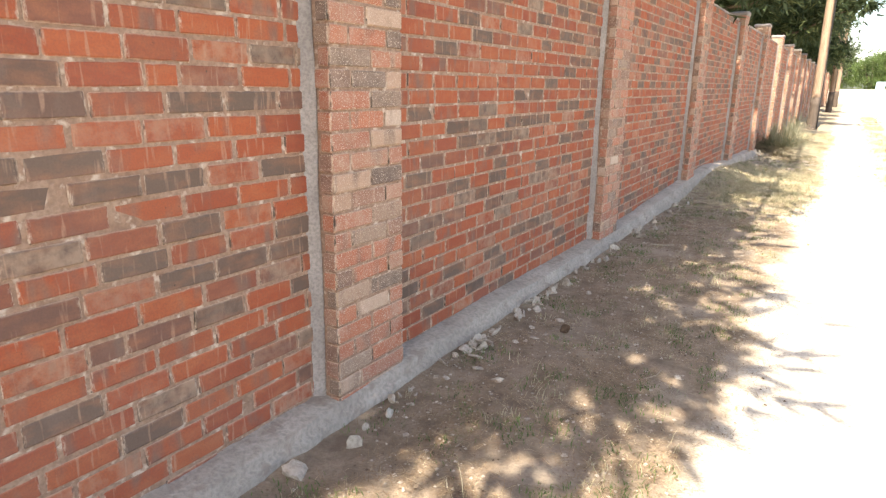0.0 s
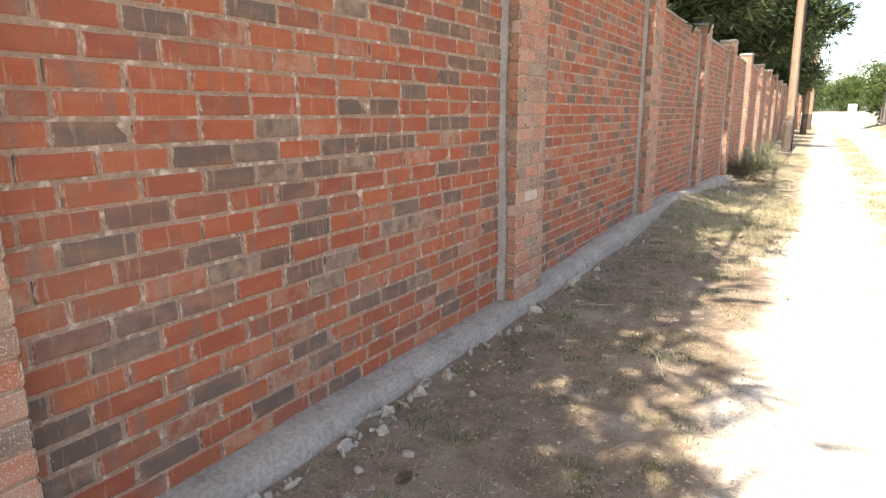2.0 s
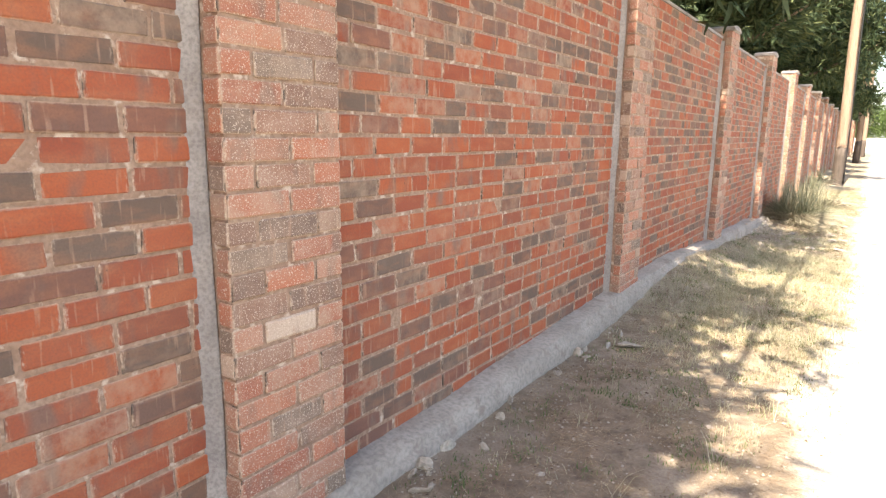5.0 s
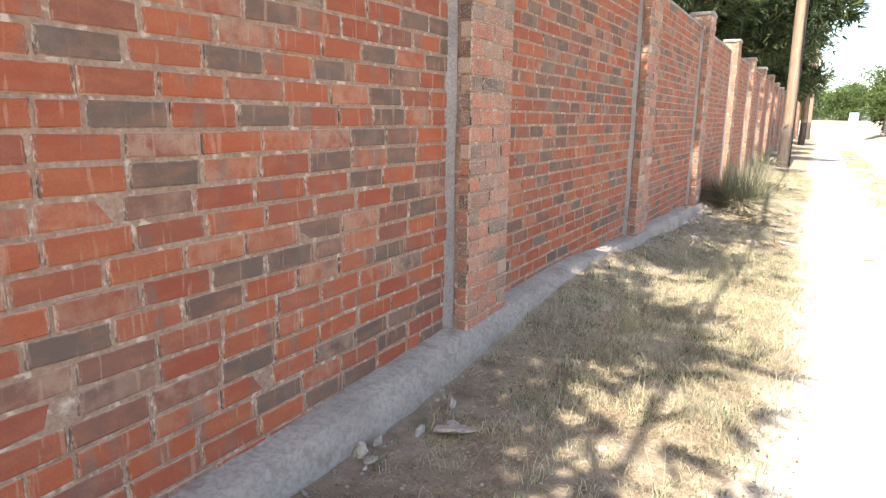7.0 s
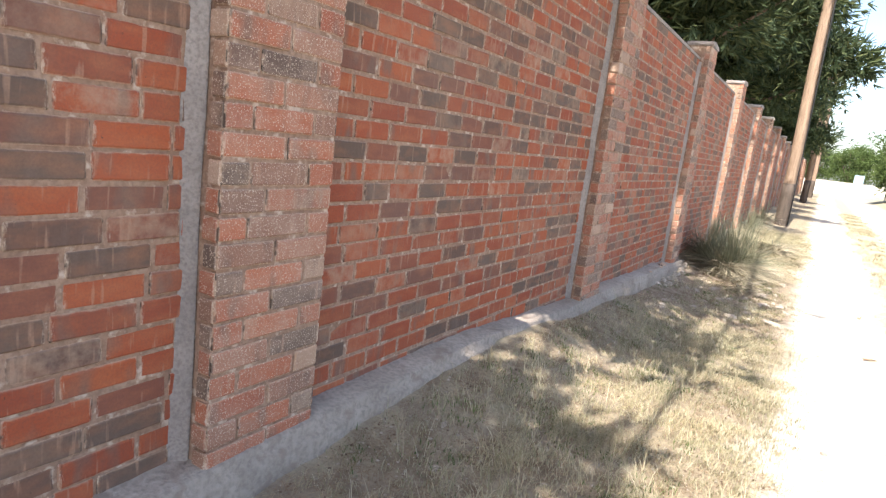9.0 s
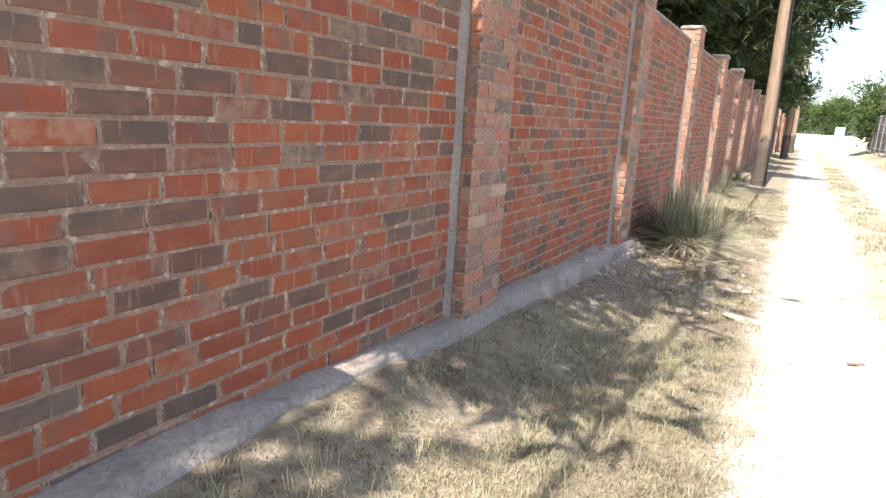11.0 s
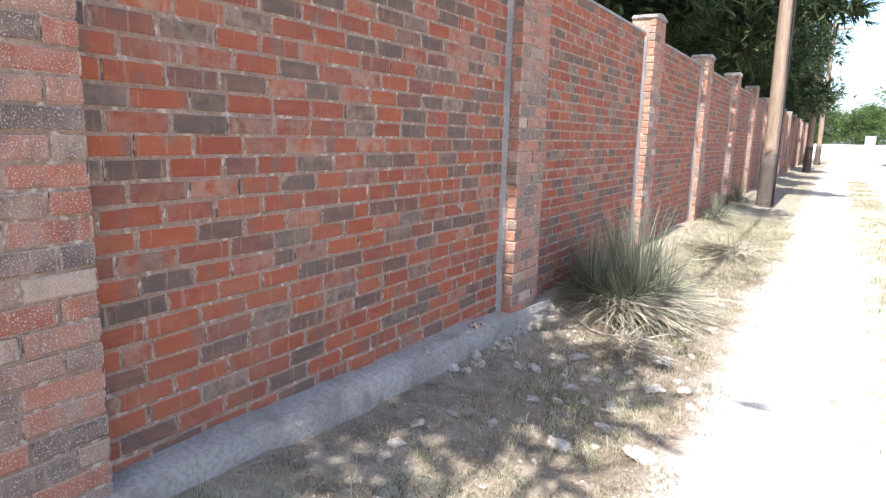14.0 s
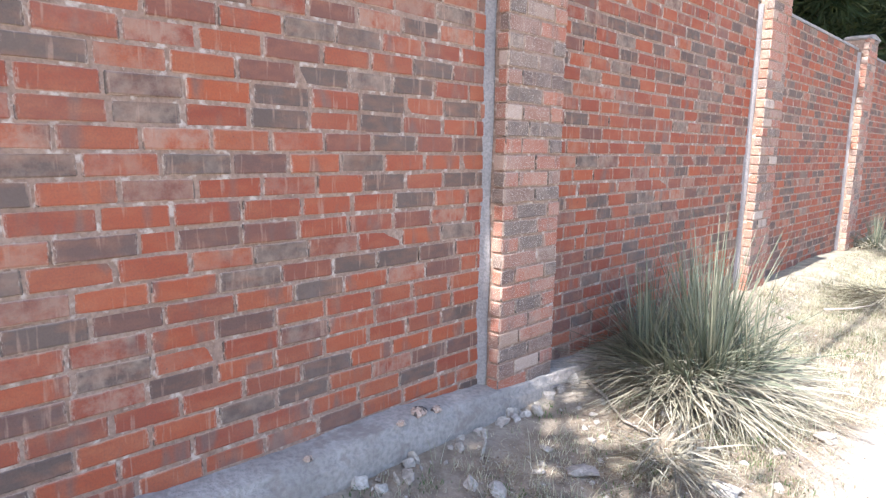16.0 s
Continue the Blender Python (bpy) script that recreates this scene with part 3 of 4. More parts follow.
g1 = shrub(5, 2.4, 5.6, SHRUB, "round leafy green tree beyond the alley fence", "leafy_tree")
g1.matrix_basis = pose(4.6, 62, 0)
g2 = shrub(6, 2.6, 6.8, GREYLEAF, "bare grey-twigged tree beyond the alley fence", "bare_tree", 45, 0.45, 0.02)
g2.matrix_basis = pose(6.2, 50, 0)
g3 = shrub(7, 2.6, 6.2, SHRUB, "dense green tree behind the screened fence", "leafy_tree")
g3.matrix_basis = pose(9.2, 50, 0)
copy_thing(g1, pose(2.2, 92, 0, 0, 0, 70))
copy_thing(g1, pose(-1.5, 96, 0, 0, 0, 150))
copy_thing(g3, pose(6.4, 90, 0, 0, 0, 150))
copy_thing(g3, pose(11, 84, 0, 0, 0, 20))

# ---- utility poles and cable ----
def utility_pole(label):
    p = thing("utility_pole", label, "utility pole", group="poles along the alley")
    hs = np.linspace(-0.3, 9.2, 14)
    pts = [(0.02 * math.sin(h), 0.015 * math.cos(h * 1.3), h) for h in hs]
    v, f = tube(pts, [0.165 - 0.006 * h for h in hs], 16)
    raw("shaft", v, f, WOOD, p, "weathered splitting brown wood", True)
    hs = np.linspace(-0.3, 1.15, 6)
    v, f = tube([(0.02 * math.sin(h), 0.015 * math.cos(h * 1.3), h) for h in hs], [0.176 - 0.006 * h for h in hs], 16)
    raw("butt", v, f, TAR, p, "blackened creosoted foot", True)
    v, f = tube([(0.165 - 0.006 * h, -0.06, h) for h in np.linspace(0.05, 8.6, 12)], [0.022] * 12, 8)
    raw("conduit", v, f, CABLE, p, "black cable conduit", True)
    bm = bmesh.new()
    box(bm, -0.9, 1.1, -0.06, 0.06, 8.5, 8.62, 0.01)
    arm = part("crossarm", bm, WOOD, p)
    for x in (-0.8, -0.3, 0.5, 1.0):
        v, f = tube([(x, 0, 8.6), (x, 0, 8.66), (x, 0, 8.7), (x, 0, 8.78)], [0.02, 0.05, 0.035, 0.02], 10)
        raw("insulator", v, f, GALV, arm, "grey insulator")
    return p


POLE = (-1.02, 26.5)
pole = utility_pole("tall weathered wooden utility pole with a blackened foot beside the wall")
pole.matrix_basis = pose(POLE[0], POLE[1], -0.1)
copy_thing(pole, pose(-1.0, 47, 0))
copy_thing(pole, pose(-0.9, 60, 0))
copy_thing(pole, pose(-1.1, -18, 0))


def cable(label, a, b, sag, r):
    pts = []
    for s in np.linspace(0, 1, 25):
        p = Vector(a).lerp(Vector(b), s)
        p.z -= sag * 4 * s * (1 - s)
        pts.append(tuple(p))
    v, f = tube(pts, [r] * 25, 6)
    return tagged(raw("overhead_cable", v, f, CABLE, None, "", True), label, "cable", "cables between the poles")


cable("thick black overhead cable strung between wooden poles", (-0.55, -18, 5.6), (-0.94, 26.5, 5.9), 0.5, 0.024)
cable("thick black overhead cable strung between wooden poles", (-0.94, 26.5, 5.9), (-0.92, 47, 5.9), 0.5, 0.024)
for x in (-0.3, 1.0):
    cable("thin black overhead wire strung between wooden poles", (POLE[0] + x, POLE[1], 8.65), (-1.0 + x, 47, 8.75), 0.6, 0.008)
    cable("thin black overhead wire strung between wooden poles", (-1.1 + x, -18, 8.75), (POLE[0] + x, POLE[1], 8.65), 0.8, 0.008)


# ---- fences across the alley ----
def screened_fence(y0, y1, x0, x1, h, gap, panel_mat, post_mat, name, label, boards):
    f = thing(name, label, "fence", (0, 0, 0.36))
    n = max(2, int(round((y1 - y0) / gap)))
    dx = (x1 - x0) / (y1 - y0)
    for k in range(n + 1):
        y = y0 + (y1 - y0) * k / n
        x = x0 + dx * (y - y0)
        v, fc = tube([(x, y, -0.1), (x, y, h + 0.05), (x, y, h + 0.08)], [0.035, 0.035, 0.01], 8)
        raw("post", v, fc, post_mat, f)
    for z in (0.25, h * 0.55, h):
        bm = bmesh.new()
        box(bm, -0.025, 0.025, 0, y1 - y0, z - 0.025, z + 0.025)
        for v in bm.verts:
            v.co = Vector((x0 + dx * v.co.y + v.co.x, y0 + v.co.y, v.co.z))
        part("rail", bm, post_mat, f)
    m = int((y1 - y0) / boards)
    me = None
    for k in range(m):
        y = y0 + boards * (k + 0.5)
        if me is None:
            bm = bmesh.new()
            box(bm, 0.04, 0.06, -boards * 0.46, boards * 0.46, 0.06, h - 0.06, 0.004)
            me = bpy.data.meshes.new("slat")
            bm.to_mesh(me)
            bm.free()
            me.materials.append(panel_mat)
        s = new("slat", me)
        s.location = (x0 + dx * (y - y0), y, 0)
        s.rotation_euler = (0, 0, -math.atan(dx))
        s.parent = f
    return f


screened_fence(26, 42, 5.5, 4.5, 1.75, 1.4, DARKMESH, GALV, "screened_fence", "dark screened fence on pale steel posts beside the alley", 0.3)
screened_fence(42.5, 48, 4.4, 4.2, 1.7, 2.7, PALEFENCE, GALV, "sheet_fence", "pale boarded fence with horizontal rails beside the alley", 0.45)
screened_fence(48.5, 63, 4.1, 3.8, 2.3, 2.4, GREYWOOD, PALEFENCE, "board_fence", "tall weathered grey board fence beside the alley", 0.2)

# low pale wall, shed and blue panel at the far end of the alley
bm = bmesh.new()
box(bm, -9, 9, 78.0, 78.25, -0.1, 1.3, 0.02)
part("wall_end", bm, PALEWALL)
tagged(bpy.data.objects["wall_end"], "low pale rendered wall closing the alley", "wall", kind="structure")
bm = bmesh.new()
box(bm, 1.9, 2.6, 70, 70.12, -0.05, 2.0, 0.02)
gate = part("blue_gate", bm, BLUE)
tagged(gate, "pale blue painted metal gate standing open by the fence", "gate")


# ---- plants and litter on the verge ----
def spikes(n, rnd, lo, hi, tilt, width, droop, base_r, z0=0.02, tangle=0.25):
    verts, faces = [], []
    for _ in range(n):
        th = rnd.uniform(0, 2 * math.pi)
        ti = radians(rnd.uniform(*tilt))
        l = rnd.uniform(lo, hi)
        r0 = base_r * math.sqrt(rnd.random())
        ph = th + rnd.gauss(0, tangle)
        d = Vector((math.cos(ph) * math.sin(ti), math.sin(ph) * math.sin(ti), math.cos(ti)))
        side = Vector((-math.sin(th), math.cos(th), 0)).lerp(Vector((0, 0, 1)), rnd.uniform(0, 0.5)).normalized()
        p = Vector((math.cos(th) * r0, math.sin(th) * r0, z0 + rnd.uniform(0, 0.12)))
        o = len(verts)
        for s, w in ((0, 1.0), (0.35, 0.85), (0.7, 0.55), (1.0, 0.08)):
            c = p + d * (l * s)
            c.z = max(c.z - droop * l * s * s * rnd.uniform(0.7, 1.1), z0 + 0.012 * rnd.random())
            verts += [tuple(c - side * width * w), tuple(c + side * width * w)]
        for k in range(3):
            q = o + 2 * k
            faces.append((q, q + 1, q + 3, q + 2))
    return verts, faces


def shifted(mesh, dx, dy):
    verts, faces = mesh
    return [(x + dx, y + dy, z) for x, y, z in verts], faces


def yucca(seed, size, heads, spread, dry, label, at):
    """heads: (dx, dy, blades, length) of each upright spray; spread: low green blades; dry: dead blades"""
    rnd = random.Random(seed)
    y = thing("yucca", label, "yucca", at, "spiky plants at the foot of the wall")
    for dx, dy, n, l in heads:
        v, f = shifted(spikes(n, rnd, 0.5 * l, l, (0, 30), 0.0046, 0.03, 0.10 * size, 0.05), dx, dy)
        tagged(raw("upright_head", v, f, GREENSPIKE, y, "stiff upright grey-green blades"), kind="stuff")
    if spread:
        v, f = spikes(spread, rnd, 0.4 * size, 0.82 * size, (34, 86), 0.0044, 0.12, 0.34 * size, 0.03, 0.45)
        tagged(raw("green_foliage", v, f, GREENSPIKE, y, "spreading grey-green thin blades"), kind="stuff")
    v, f = spikes(dry, rnd, 0.3 * size, 0.95 * size, (66, 102), 0.0045, 0.24, 0.42 * size, 0.02, 0.9)
    tagged(raw("dry_foliage", v, f, DRYSPIKE, y, "dead straw-coloured tangled blades"), kind="stuff")
    return y


def on_verge(x, y):
    return (x, y, ground_z(x, y))


yucca(1, 0.84, ((0.08, 0.05, 85, 0.98), (0.16, -0.04, 60, 0.84), (-0.24, -0.05, 70, 0.70), (-0.12, 0.16, 50, 0.62), (0.30, 0.12, 40, 0.60), (-0.30, 0.10, 40, 0.55)), 620, 1300,
      "large grey-green yucca clump with dead blades at its foot", on_verge(-1.16, 16.25))
yucca(2, 0.6, ((0.0, 0.0, 60, 0.62), (0.1, 0.2, 50, 0.55)), 160, 200, "yucca clump of grey-green blades against the wall", on_verge(-1.42, 16.85))
yucca(3, 0.34, (), 0, 190, "small dead yucca rosette lying flat on the dirt", on_verge(-0.86, 15.36))
yucca(4, 0.6, (), 26, 420, "dead straw-coloured yucca lying flat beside the wheel track", on_verge(-0.72, 19.3))
yucca(5, 0.5, ((0, 0, 60, 0.5),), 160, 120, "dark green yucca clump by the wall near the pole", on_verge(-1.4, 22.4))
yucca(6, 0.55, ((0, 0, 60, 0.6),), 160, 160, "dark green yucca clump beside the pole", on_verge(-1.4, 25.4))


def blades(name, n, where, lo, hi, width, material, label, category, seed, flat=False, clump=0):
    rnd = random.Random(seed)
    verts, faces = [], []
    made = 0
    while made < n:
        x, y = where(rnd)
        if x is None:
            continue
        k = clump or 1
        for _ in range(k):
            bx, by = (x, y) if k == 1 else (x + rnd.gauss(0, 0.03), y + rnd.gauss(0, 0.03))
            z = ground_z(bx, by)
            th = rnd.uniform(0, 6.283)
            l = rnd.uniform(lo, hi)
            o = len(verts)
            if flat:
                dx, dy = math.cos(th) * l, math.sin(th) * l
                sx, sy = -math.sin(th) * width, math.cos(th) * width
                z += 0.006 + rnd.uniform(0, 0.01)
                dz = rnd.uniform(-0.004, 0.014)
                verts += [(bx - sx, by - sy, z), (bx + sx, by + sy, z), (bx + dx, by + dy, z + dz)]
                faces.append((o, o + 1, o + 2))
            else:
                lean = rnd.uniform(0.2, 1.3)
                dx, dy = math.cos(th) * l * lean, math.sin(th) * l * lean
                sx, sy = -math.sin(th) * width, math.cos(th) * width
                verts += [(bx - sx, by - sy, z - 0.005), (bx + sx, by + sy, z - 0.005),
                          (bx + dx * 0.4 + sx * 0.7, by + dy * 0.4 + sy * 0.7, z + l * 0.55), (bx + dx * 0.4 - sx * 0.7, by + dy * 0.4 - sy * 0.7, z + l * 0.55),
                          (bx + dx, by + dy, z + l * 0.75)]
                faces += [(o, o + 1, o + 2, o + 3), (o + 3, o + 2, o + 4)]
            made += 1
    ob = raw(name, verts, faces, material)
    return tagged(ob, label, category, kind="stuff")


def verge_grass(rnd):
    y = rnd.uniform(6.5, 24) if rnd.random() < 0.8 else rnd.uniform(1, 9)
    x = rnd.uniform(-1.55, -0.05)
    d = noise.noise(Vector((x * 2.1, y * 2.1, 4))) + 0.5 * noise.noise(Vector((x * 6, y * 6, 1)))
    edge = (1 - smoothstep(-0.5, -0.05, x))
    wall_side = smoothstep(-1.5, -0.9, x) * 0.75 + 0.25
    late = 0.05 + 0.95 * smoothstep(7.0, 9.5, y) * (1 - 0.6 * smoothstep(12.8, 13.6, y) + 0.7 * smoothstep(17.5, 19.0, y))
    return (x, y) if rnd.random() < edge * wall_side * late * (0.35 + 1.1 * max(0, d + 0.25)) else (None, None)


def crown_grass(rnd):
    y, x = rnd.uniform(3, 40), rnd.gauss(0.98, 0.2)
    return (x, y) if noise.noise(Vector((x * 1.5, y * 1.5, 9))) > -0.15 else (None, None)


def far_grass(rnd):
    y, x = rnd.uniform(8, 45), rnd.uniform(2.75, 4.6)
    return (x, y) if noise.noise(Vector((x, y, 2))) > -0.2 else (None, None)


def under_trees(rnd):
    y, x = rnd.uniform(-1, 19), rnd.uniform(-1.58, 0.0)
    keep = (1 - smoothstep(-0.45, 0.0, x)) * (0.5 + noise.noise(Vector((x * 3, y * 3, 7))))
    return (x, y) if rnd.random() < keep else (None, None)


blades("dry_grass", 105000, verge_grass, 0.012, 0.05, 0.0018, DRYGRASS, "dry straw and olive grass tufts on the verge", "grass", 11, clump=14)
blades("tall_dry_grass", 6500, verge_grass, 0.06, 0.19, 0.0015, DRYGRASS, "taller dry grass stems on the verge", "grass", 15, clump=9)
blades("track_grass", 14000, crown_grass, 0.03, 0.09, 0.003, DRYGRASS, "dry grass between the wheel tracks", "grass", 12, clump=10)
blades("far_verge_grass", 12000, far_grass, 0.05, 0.16, 0.006, DRYGRASS, "grass along the far verge", "grass", 13, clump=8)
blades("needle_litter", 70000, under_trees, 0.02, 0.075, 0.0011, LITTER, "brown pine needles and straw scattered on the dirt", "litter", 14, flat=True)


def lump(seed, flatten):
    rnd = random.Random(seed)
    bm = bmesh.new()
    bmesh.ops.create_icosphere(bm, subdivisions=2, radius=1)
    off = Vector((seed * 3.1, 0, 0))
    for v in bm.verts:
        v.co *= 1 + 0.62 * noise.noise(v.co * 1.2 + off) + 0.3 * noise.noise(v.co * 3.1 + off)
        v.co.z *= flatten
    return bm


def stone_mesh(seed, flatten, material, name="stone"):
    bm = lump(seed, flatten)
    me = bpy.data.meshes.new(name)
    bm.to_mesh(me)
    bm.free()
    me.materials.append(material)
    return me


STONES = [stone_mesh(s, fl, STONE) for s, fl in ((1, 0.4), (2, 0.55), (3, 0.32), (4, 0.45), (5, 0.25))]
rnd = random.Random(77)


def put_stone(x, y, r, label="small pale limestone lump lying on the dirt"):
    s = new("stone", rnd.choice(STONES))
    s.location = (x, y, ground_z(x, y) + r * 0.15)
    s.rotation_euler = (rnd.uniform(-.3, .3), rnd.uniform(-.3, .3), rnd.uniform(0, 6.28))
    s.scale = (r * rnd.uniform(0.8, 1.2), r * rnd.uniform(0.7, 1.1), r)
    tagged(s, label, "stone", "stones on the verge")


for x, y, r in ((-1.29, 3.12, 0.030), (-1.46, 2.40, 0.034), (-1.39, 2.29, 0.028), (-1.23, 2.2, 0.026), (-1.54, 1.18, 0.045), (-1.52, 7.38, 0.030),
                (-1.39, 7.76, 0.030), (-1.36, 7.72, 0.065), (-1.37, 13.55, 0.04), (-0.41, 14.05, 0.07), (-0.65, 14.22, 0.055), (-1.33, 14.61, 0.04),
                (-0.43, 16.15, 0.06), (-0.59, 14.87, 0.045), (-0.81, 13.93, 0.04), (-1.38, 2.7, 0.02), (-0.98, 14.6, 0.06), (-0.75, 13.9, 0.05),
                (-1.1, 14.3, 0.045), (-0.55, 14.9, 0.06), (-1.12, 15.1, 0.065), (-0.62, 15.4, 0.07), (-0.4, 15.0, 0.05), (-0.09, 5.87, 0.03)):
    put_stone(x, y, r, "pale limestone lump lying on the dirt")
for _ in range(110):
    y = rnd.uniform(0.5, 19)
    x = rnd.uniform(-1.5, -0.2) if rnd.random() < 0.6 else rnd.uniform(-1.5, -1.15)
    put_stone(x, y, rnd.choice((0.009, 0.012, 0.014, 0.018, 0.022)))
for _ in range(105):
    y = rnd.uniform(13.2, 17.5)
    x = rnd.uniform(-1.35, -0.25)
    put_stone(x, y, rnd.choice((0.012, 0.016, 0.02, 0.028, 0.036)), "pale flat caliche stone among dry grass")
for _ in range(26):
    put_stone(rnd.uniform(-0.2, 0.6), rnd.uniform(2, 18), rnd.choice((0.008, 0.011, 0.014)), "pebble lying on the pale wheel track")

def gravel(n, seed, label, material, spot, sizes):
    g = random.Random(seed)
    verts, faces = [], []
    while len(faces) < n * 8:
        x, y = spot(g)
        if x is None:
            continue
        r = g.choice(sizes) * g.uniform(0.7, 1.3)
        z, th, o = ground_z(x, y) + r * 0.2, g.uniform(0, 6.28), len(verts)
        for k in range(4):
            q = r * g.uniform(0.7, 1.3)
            verts.append((x + q * math.cos(th + k * 1.571), y + q * math.sin(th + k * 1.571), z))
        verts += [(x, y, z + r * g.uniform(0.4, 0.9)), (x, y, z - r * 0.5)]
        for k in range(4):
            faces += [(o + k, o + (k + 1) % 4, o + 4), (o + (k + 1) % 4, o + k, o + 5)]
    return tagged(raw("gravel", verts, faces, material), label, "gravel", kind="stuff")


gravel(9000, 31, "fine pale gravel scattered over the shaded dirt", STONE, under_trees, (0.003, 0.004, 0.006, 0.008))
gravel(6500, 32, "dark bark crumbs scattered over the shaded dirt", CONE, under_trees, (0.003, 0.005, 0.007))
gravel(900, 33, "fine pale gravel on the wheel track", STONE, lambda g: (g.uniform(-0.3, 0.7), g.uniform(1, 20)), (0.004, 0.006, 0.009))

def weeds(g):
    y = g.uniform(0.5, 19)
    x = g.uniform(-1.55, -0.35)
    return (x, y) if noise.noise(Vector((x * 4, y * 4, 21))) > 0.12 else (None, None)


blades("verge_weeds", 16000, weeds, 0.008, 0.035, 0.0022, SHRUB, "small olive weeds in the shaded dirt", "weeds", 19, clump=8)

# crumbled mortar along the footing
for _ in range(150):
    y = rnd.choice((rnd.uniform(1.2, 3.4), rnd.uniform(2.4, 5.2), rnd.uniform(5.5, 8.3), rnd.uniform(14.2, 15.8)))
    s = new("rubble", rnd.choice(STONES))
    r = rnd.choice((0.008, 0.012, 0.018, 0.026, 0.036))
    x = -1.59 + abs(rnd.gauss(0, 0.07))
    s.location = (x, y, ground_z(x, y) + r * 0.3)
    s.rotation_euler = (rnd.uniform(0, 6), rnd.uniform(0, 6), rnd.uniform(0, 6))
    s.scale = (r, r, r)
    tagged(s, "crumbled pale mortar lump at the foot of the wall", "rubble", "mortar rubble by the footing")

BRICK_BIT = [stone_mesh(s, 0.6, PBRICK_J, "brick_fragment") for s in (11, 12)]
for x, y, r in ((-1.66, 14.62, 0.035), (-1.64, 14.72, 0.022), (-1.63, 14.5, 0.018), (-1.64, 14.05, 0.016)):
    s = new("brick_fragment", BRICK_BIT[int(r * 1000) % 2])
    s.location, s.scale = (x, y, foot_top(y) + r * 0.5), (r, r * 1.2, r)
    tagged(s, "broken orange brick chip resting on the footing", "brick fragment", "brick chips on the footing")


def stick(pts, r, label):
    v, f = tube(pts, list(np.linspace(r, r * 0.5, len(pts))), 6)
    return tagged(raw("stick", v, f, TWIG, None, "", True), label, "stick", "dead sticks on the ground")


def on_ground(pts, lift):
    return [(x, y, ground_z(x, y) + lift) for x, y in pts]


stick(on_ground(((-1.35, 5.22), (-1.28, 5.29), (-1.20, 5.31), (-1.13, 5.37)), 0.012), 0.011, "bent dead stick lying on the dirt")
stick(on_ground(((-1.5, 15.75), (-1.36, 15.7), (-1.2, 15.6), (-1.02, 15.62)), 0.02), 0.010, "long dead stalk lying by the yucca")
stick(on_ground(((-1.05, 18.6), (-0.9, 18.8), (-0.7, 19.3)), 0.05), 0.012, "dead pale branch lying on the verge")
for _ in range(26):
    x, y, th, l = rnd.uniform(-1.45, -0.4), rnd.uniform(1, 18), rnd.uniform(0, 6.28), rnd.uniform(0.05, 0.16)
    stick(on_ground(((x, y), (x + l * 0.5 * math.cos(th), y + l * 0.5 * math.sin(th)), (x + l * math.cos(th + 0.3), y + l * math.sin(th + 0.3))), 0.006), 0.0035, "small dead twig lying on the dirt")


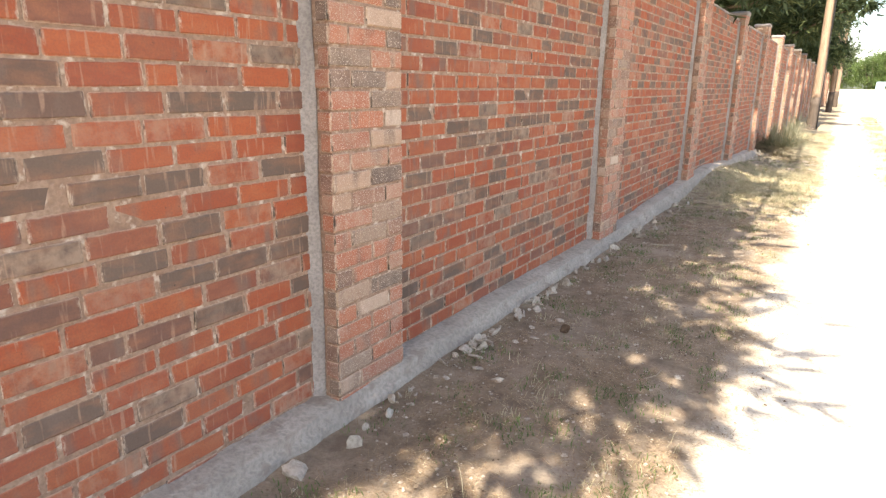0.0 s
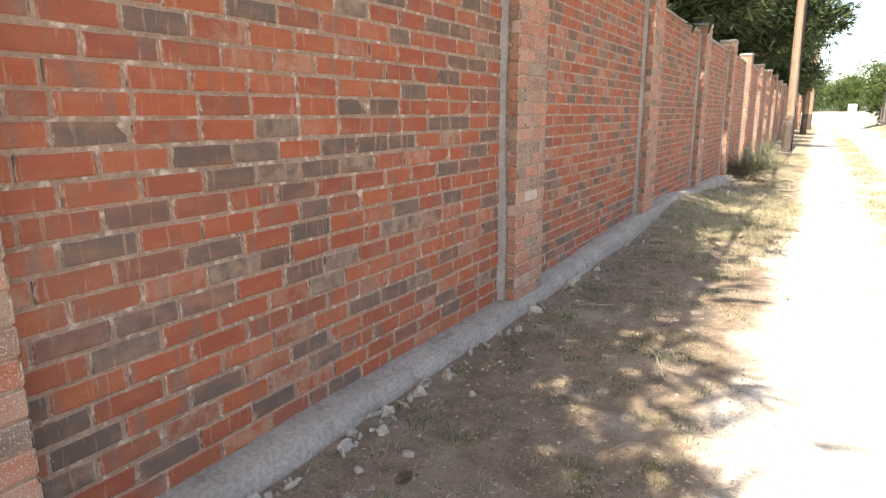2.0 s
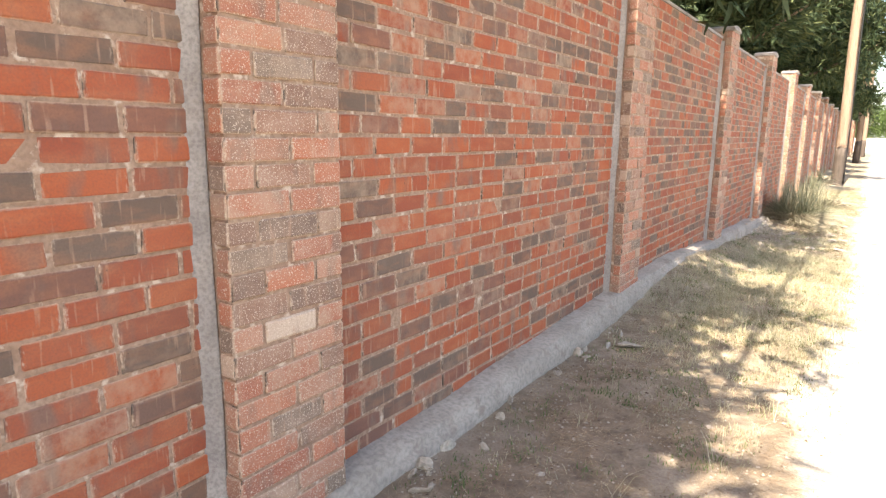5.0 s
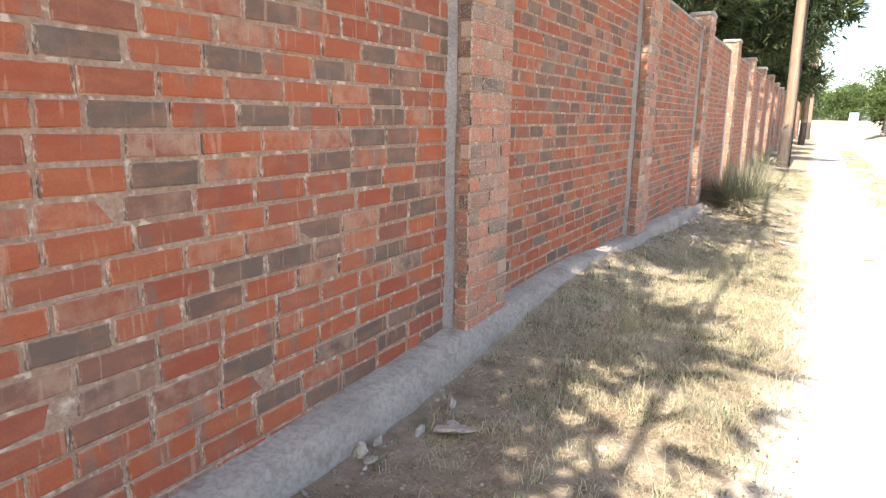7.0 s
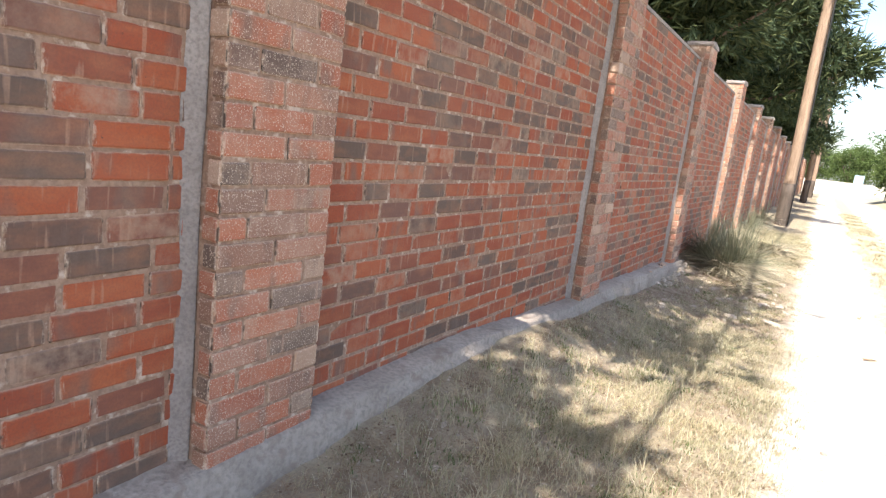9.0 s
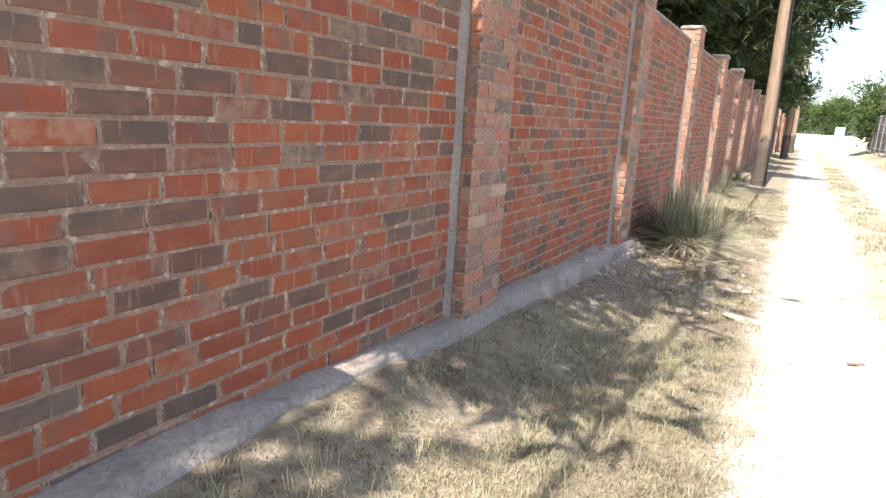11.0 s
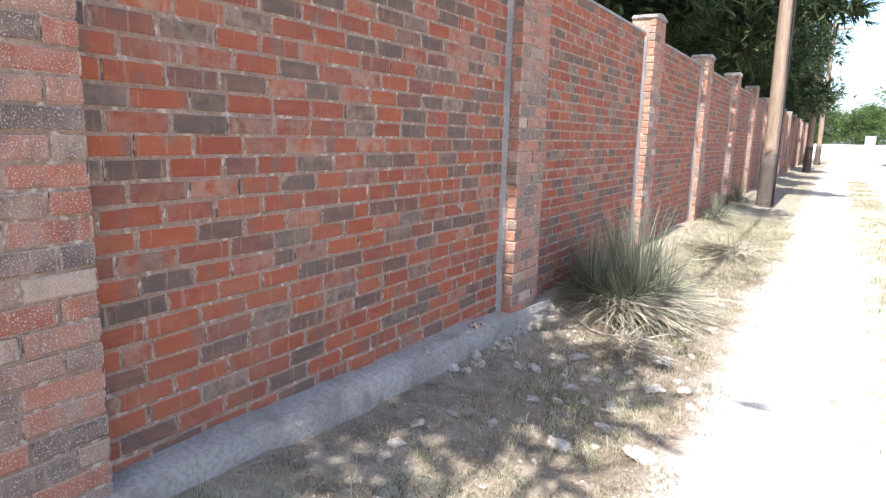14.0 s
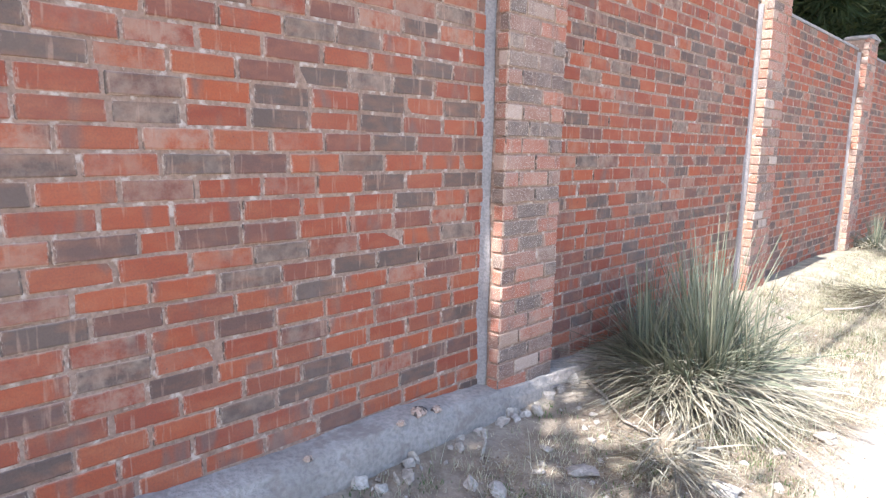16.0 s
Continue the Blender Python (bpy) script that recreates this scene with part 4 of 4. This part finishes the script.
def pine_cone(x, y):
    c = thing("pine_cone", "open brown pine cone lying on the dirt", "pine cone", (x, y, ground_z(x, y) + 0.022), "pine cones on the verge")
    verts, faces = [], []
    for k in range(70):
        u = k / 70
        th = k * 2.399
        rr = 0.026 * math.sin(math.pi * (0.12 + 0.8 * u))
        z = (u - 0.5) * 0.06
        d = Vector((math.cos(th), math.sin(th), 0))
        s = Vector((-math.sin(th), math.cos(th), 0)) * 0.006
        p0, p1 = d * rr * 0.35 + Vector((0, 0, z)), d * rr + Vector((0, 0, z + 0.008))
        o = len(verts)
        verts += [tuple(p0 - s * 0.5), tuple(p0 + s * 0.5), tuple(p1 + s), tuple(p1 - s)]
        faces.append((o, o + 1, o + 2, o + 3))
    tagged(raw("cone_body", verts, faces, CONE, c), kind="stuff")
    v, f = tube([(0, 0, -0.028), (0, 0, 0), (0, 0, 0.026)], [0.008, 0.012, 0.005], 8)
    raw("core", v, f, CONE, c)
    c.rotation_euler = (radians(80), 0, x * 40)


pine_cone(-1.19, 2.94)


def dead_leaf(x, y, l, turn):
    """a curled leaf: a bowed blade with a thickened midrib"""
    verts, faces = [], []
    for k in range(7):
        u = k / 6
        w = l * 0.17 * math.sin(math.pi * min(1, u * 0.95 + 0.05)) ** 0.8
        for q in (-1, -0.4, 0, 0.4, 1):
            verts.append((w * q, (u - 0.5) * l, 0.012 + 0.35 * l * (u - 0.5) ** 2 + 0.5 * w * q * q - (0.003 if q == 0 else 0)))
    for k in range(6):
        for q in range(4):
            faces.append((k * 5 + q, k * 5 + q + 1, k * 5 + q + 6, k * 5 + q + 5))
    ob = raw("dead_leaf", verts, faces, LITTER, None, "", True)
    ob.modifiers.new("Solidify", "SOLIDIFY").thickness = 0.0015
    ob.location, ob.rotation_euler = (x, y, ground_z(x, y)), (0, 0, turn)
    return tagged(ob, "curled brown dead leaf lying on the pale wheel track", "leaf", "dead leaves on the track")


for x, y, l, turn in ((-0.13, 6.09, 0.06, 0.5), (0.35, 13.4, 0.09, 2.0), (0.40, 13.44, 0.05, 0.9)):
    dead_leaf(x, y, l, turn)

# ---- bricks, last ----
for wall, i, items in BRICK_JOBS:
    if -1 <= i <= 5:
        near, rest = items[:300], items[300:]
        for n, m in enumerate(near):
            ob = new("brick", VAR[n * 7 % 6][0])
            ob.matrix_world = m
            ob.parent = wall
        joined_bricks("upper_bricks", rest, VAR, BRICK_J, wall)
    else:
        joined_bricks("bricks", items, VAR, BRICK_J, wall)
for pil, i, items in PIL_JOBS:
    if 0 <= i <= 6:
        for n, m in enumerate(items):
            ob = new("brick", PVAR[n * 5 % 6][0])
            ob.matrix_world = m
            ob.parent = pil
    else:
        joined_bricks("bricks", items, PVAR, PBRICK_J, pil)
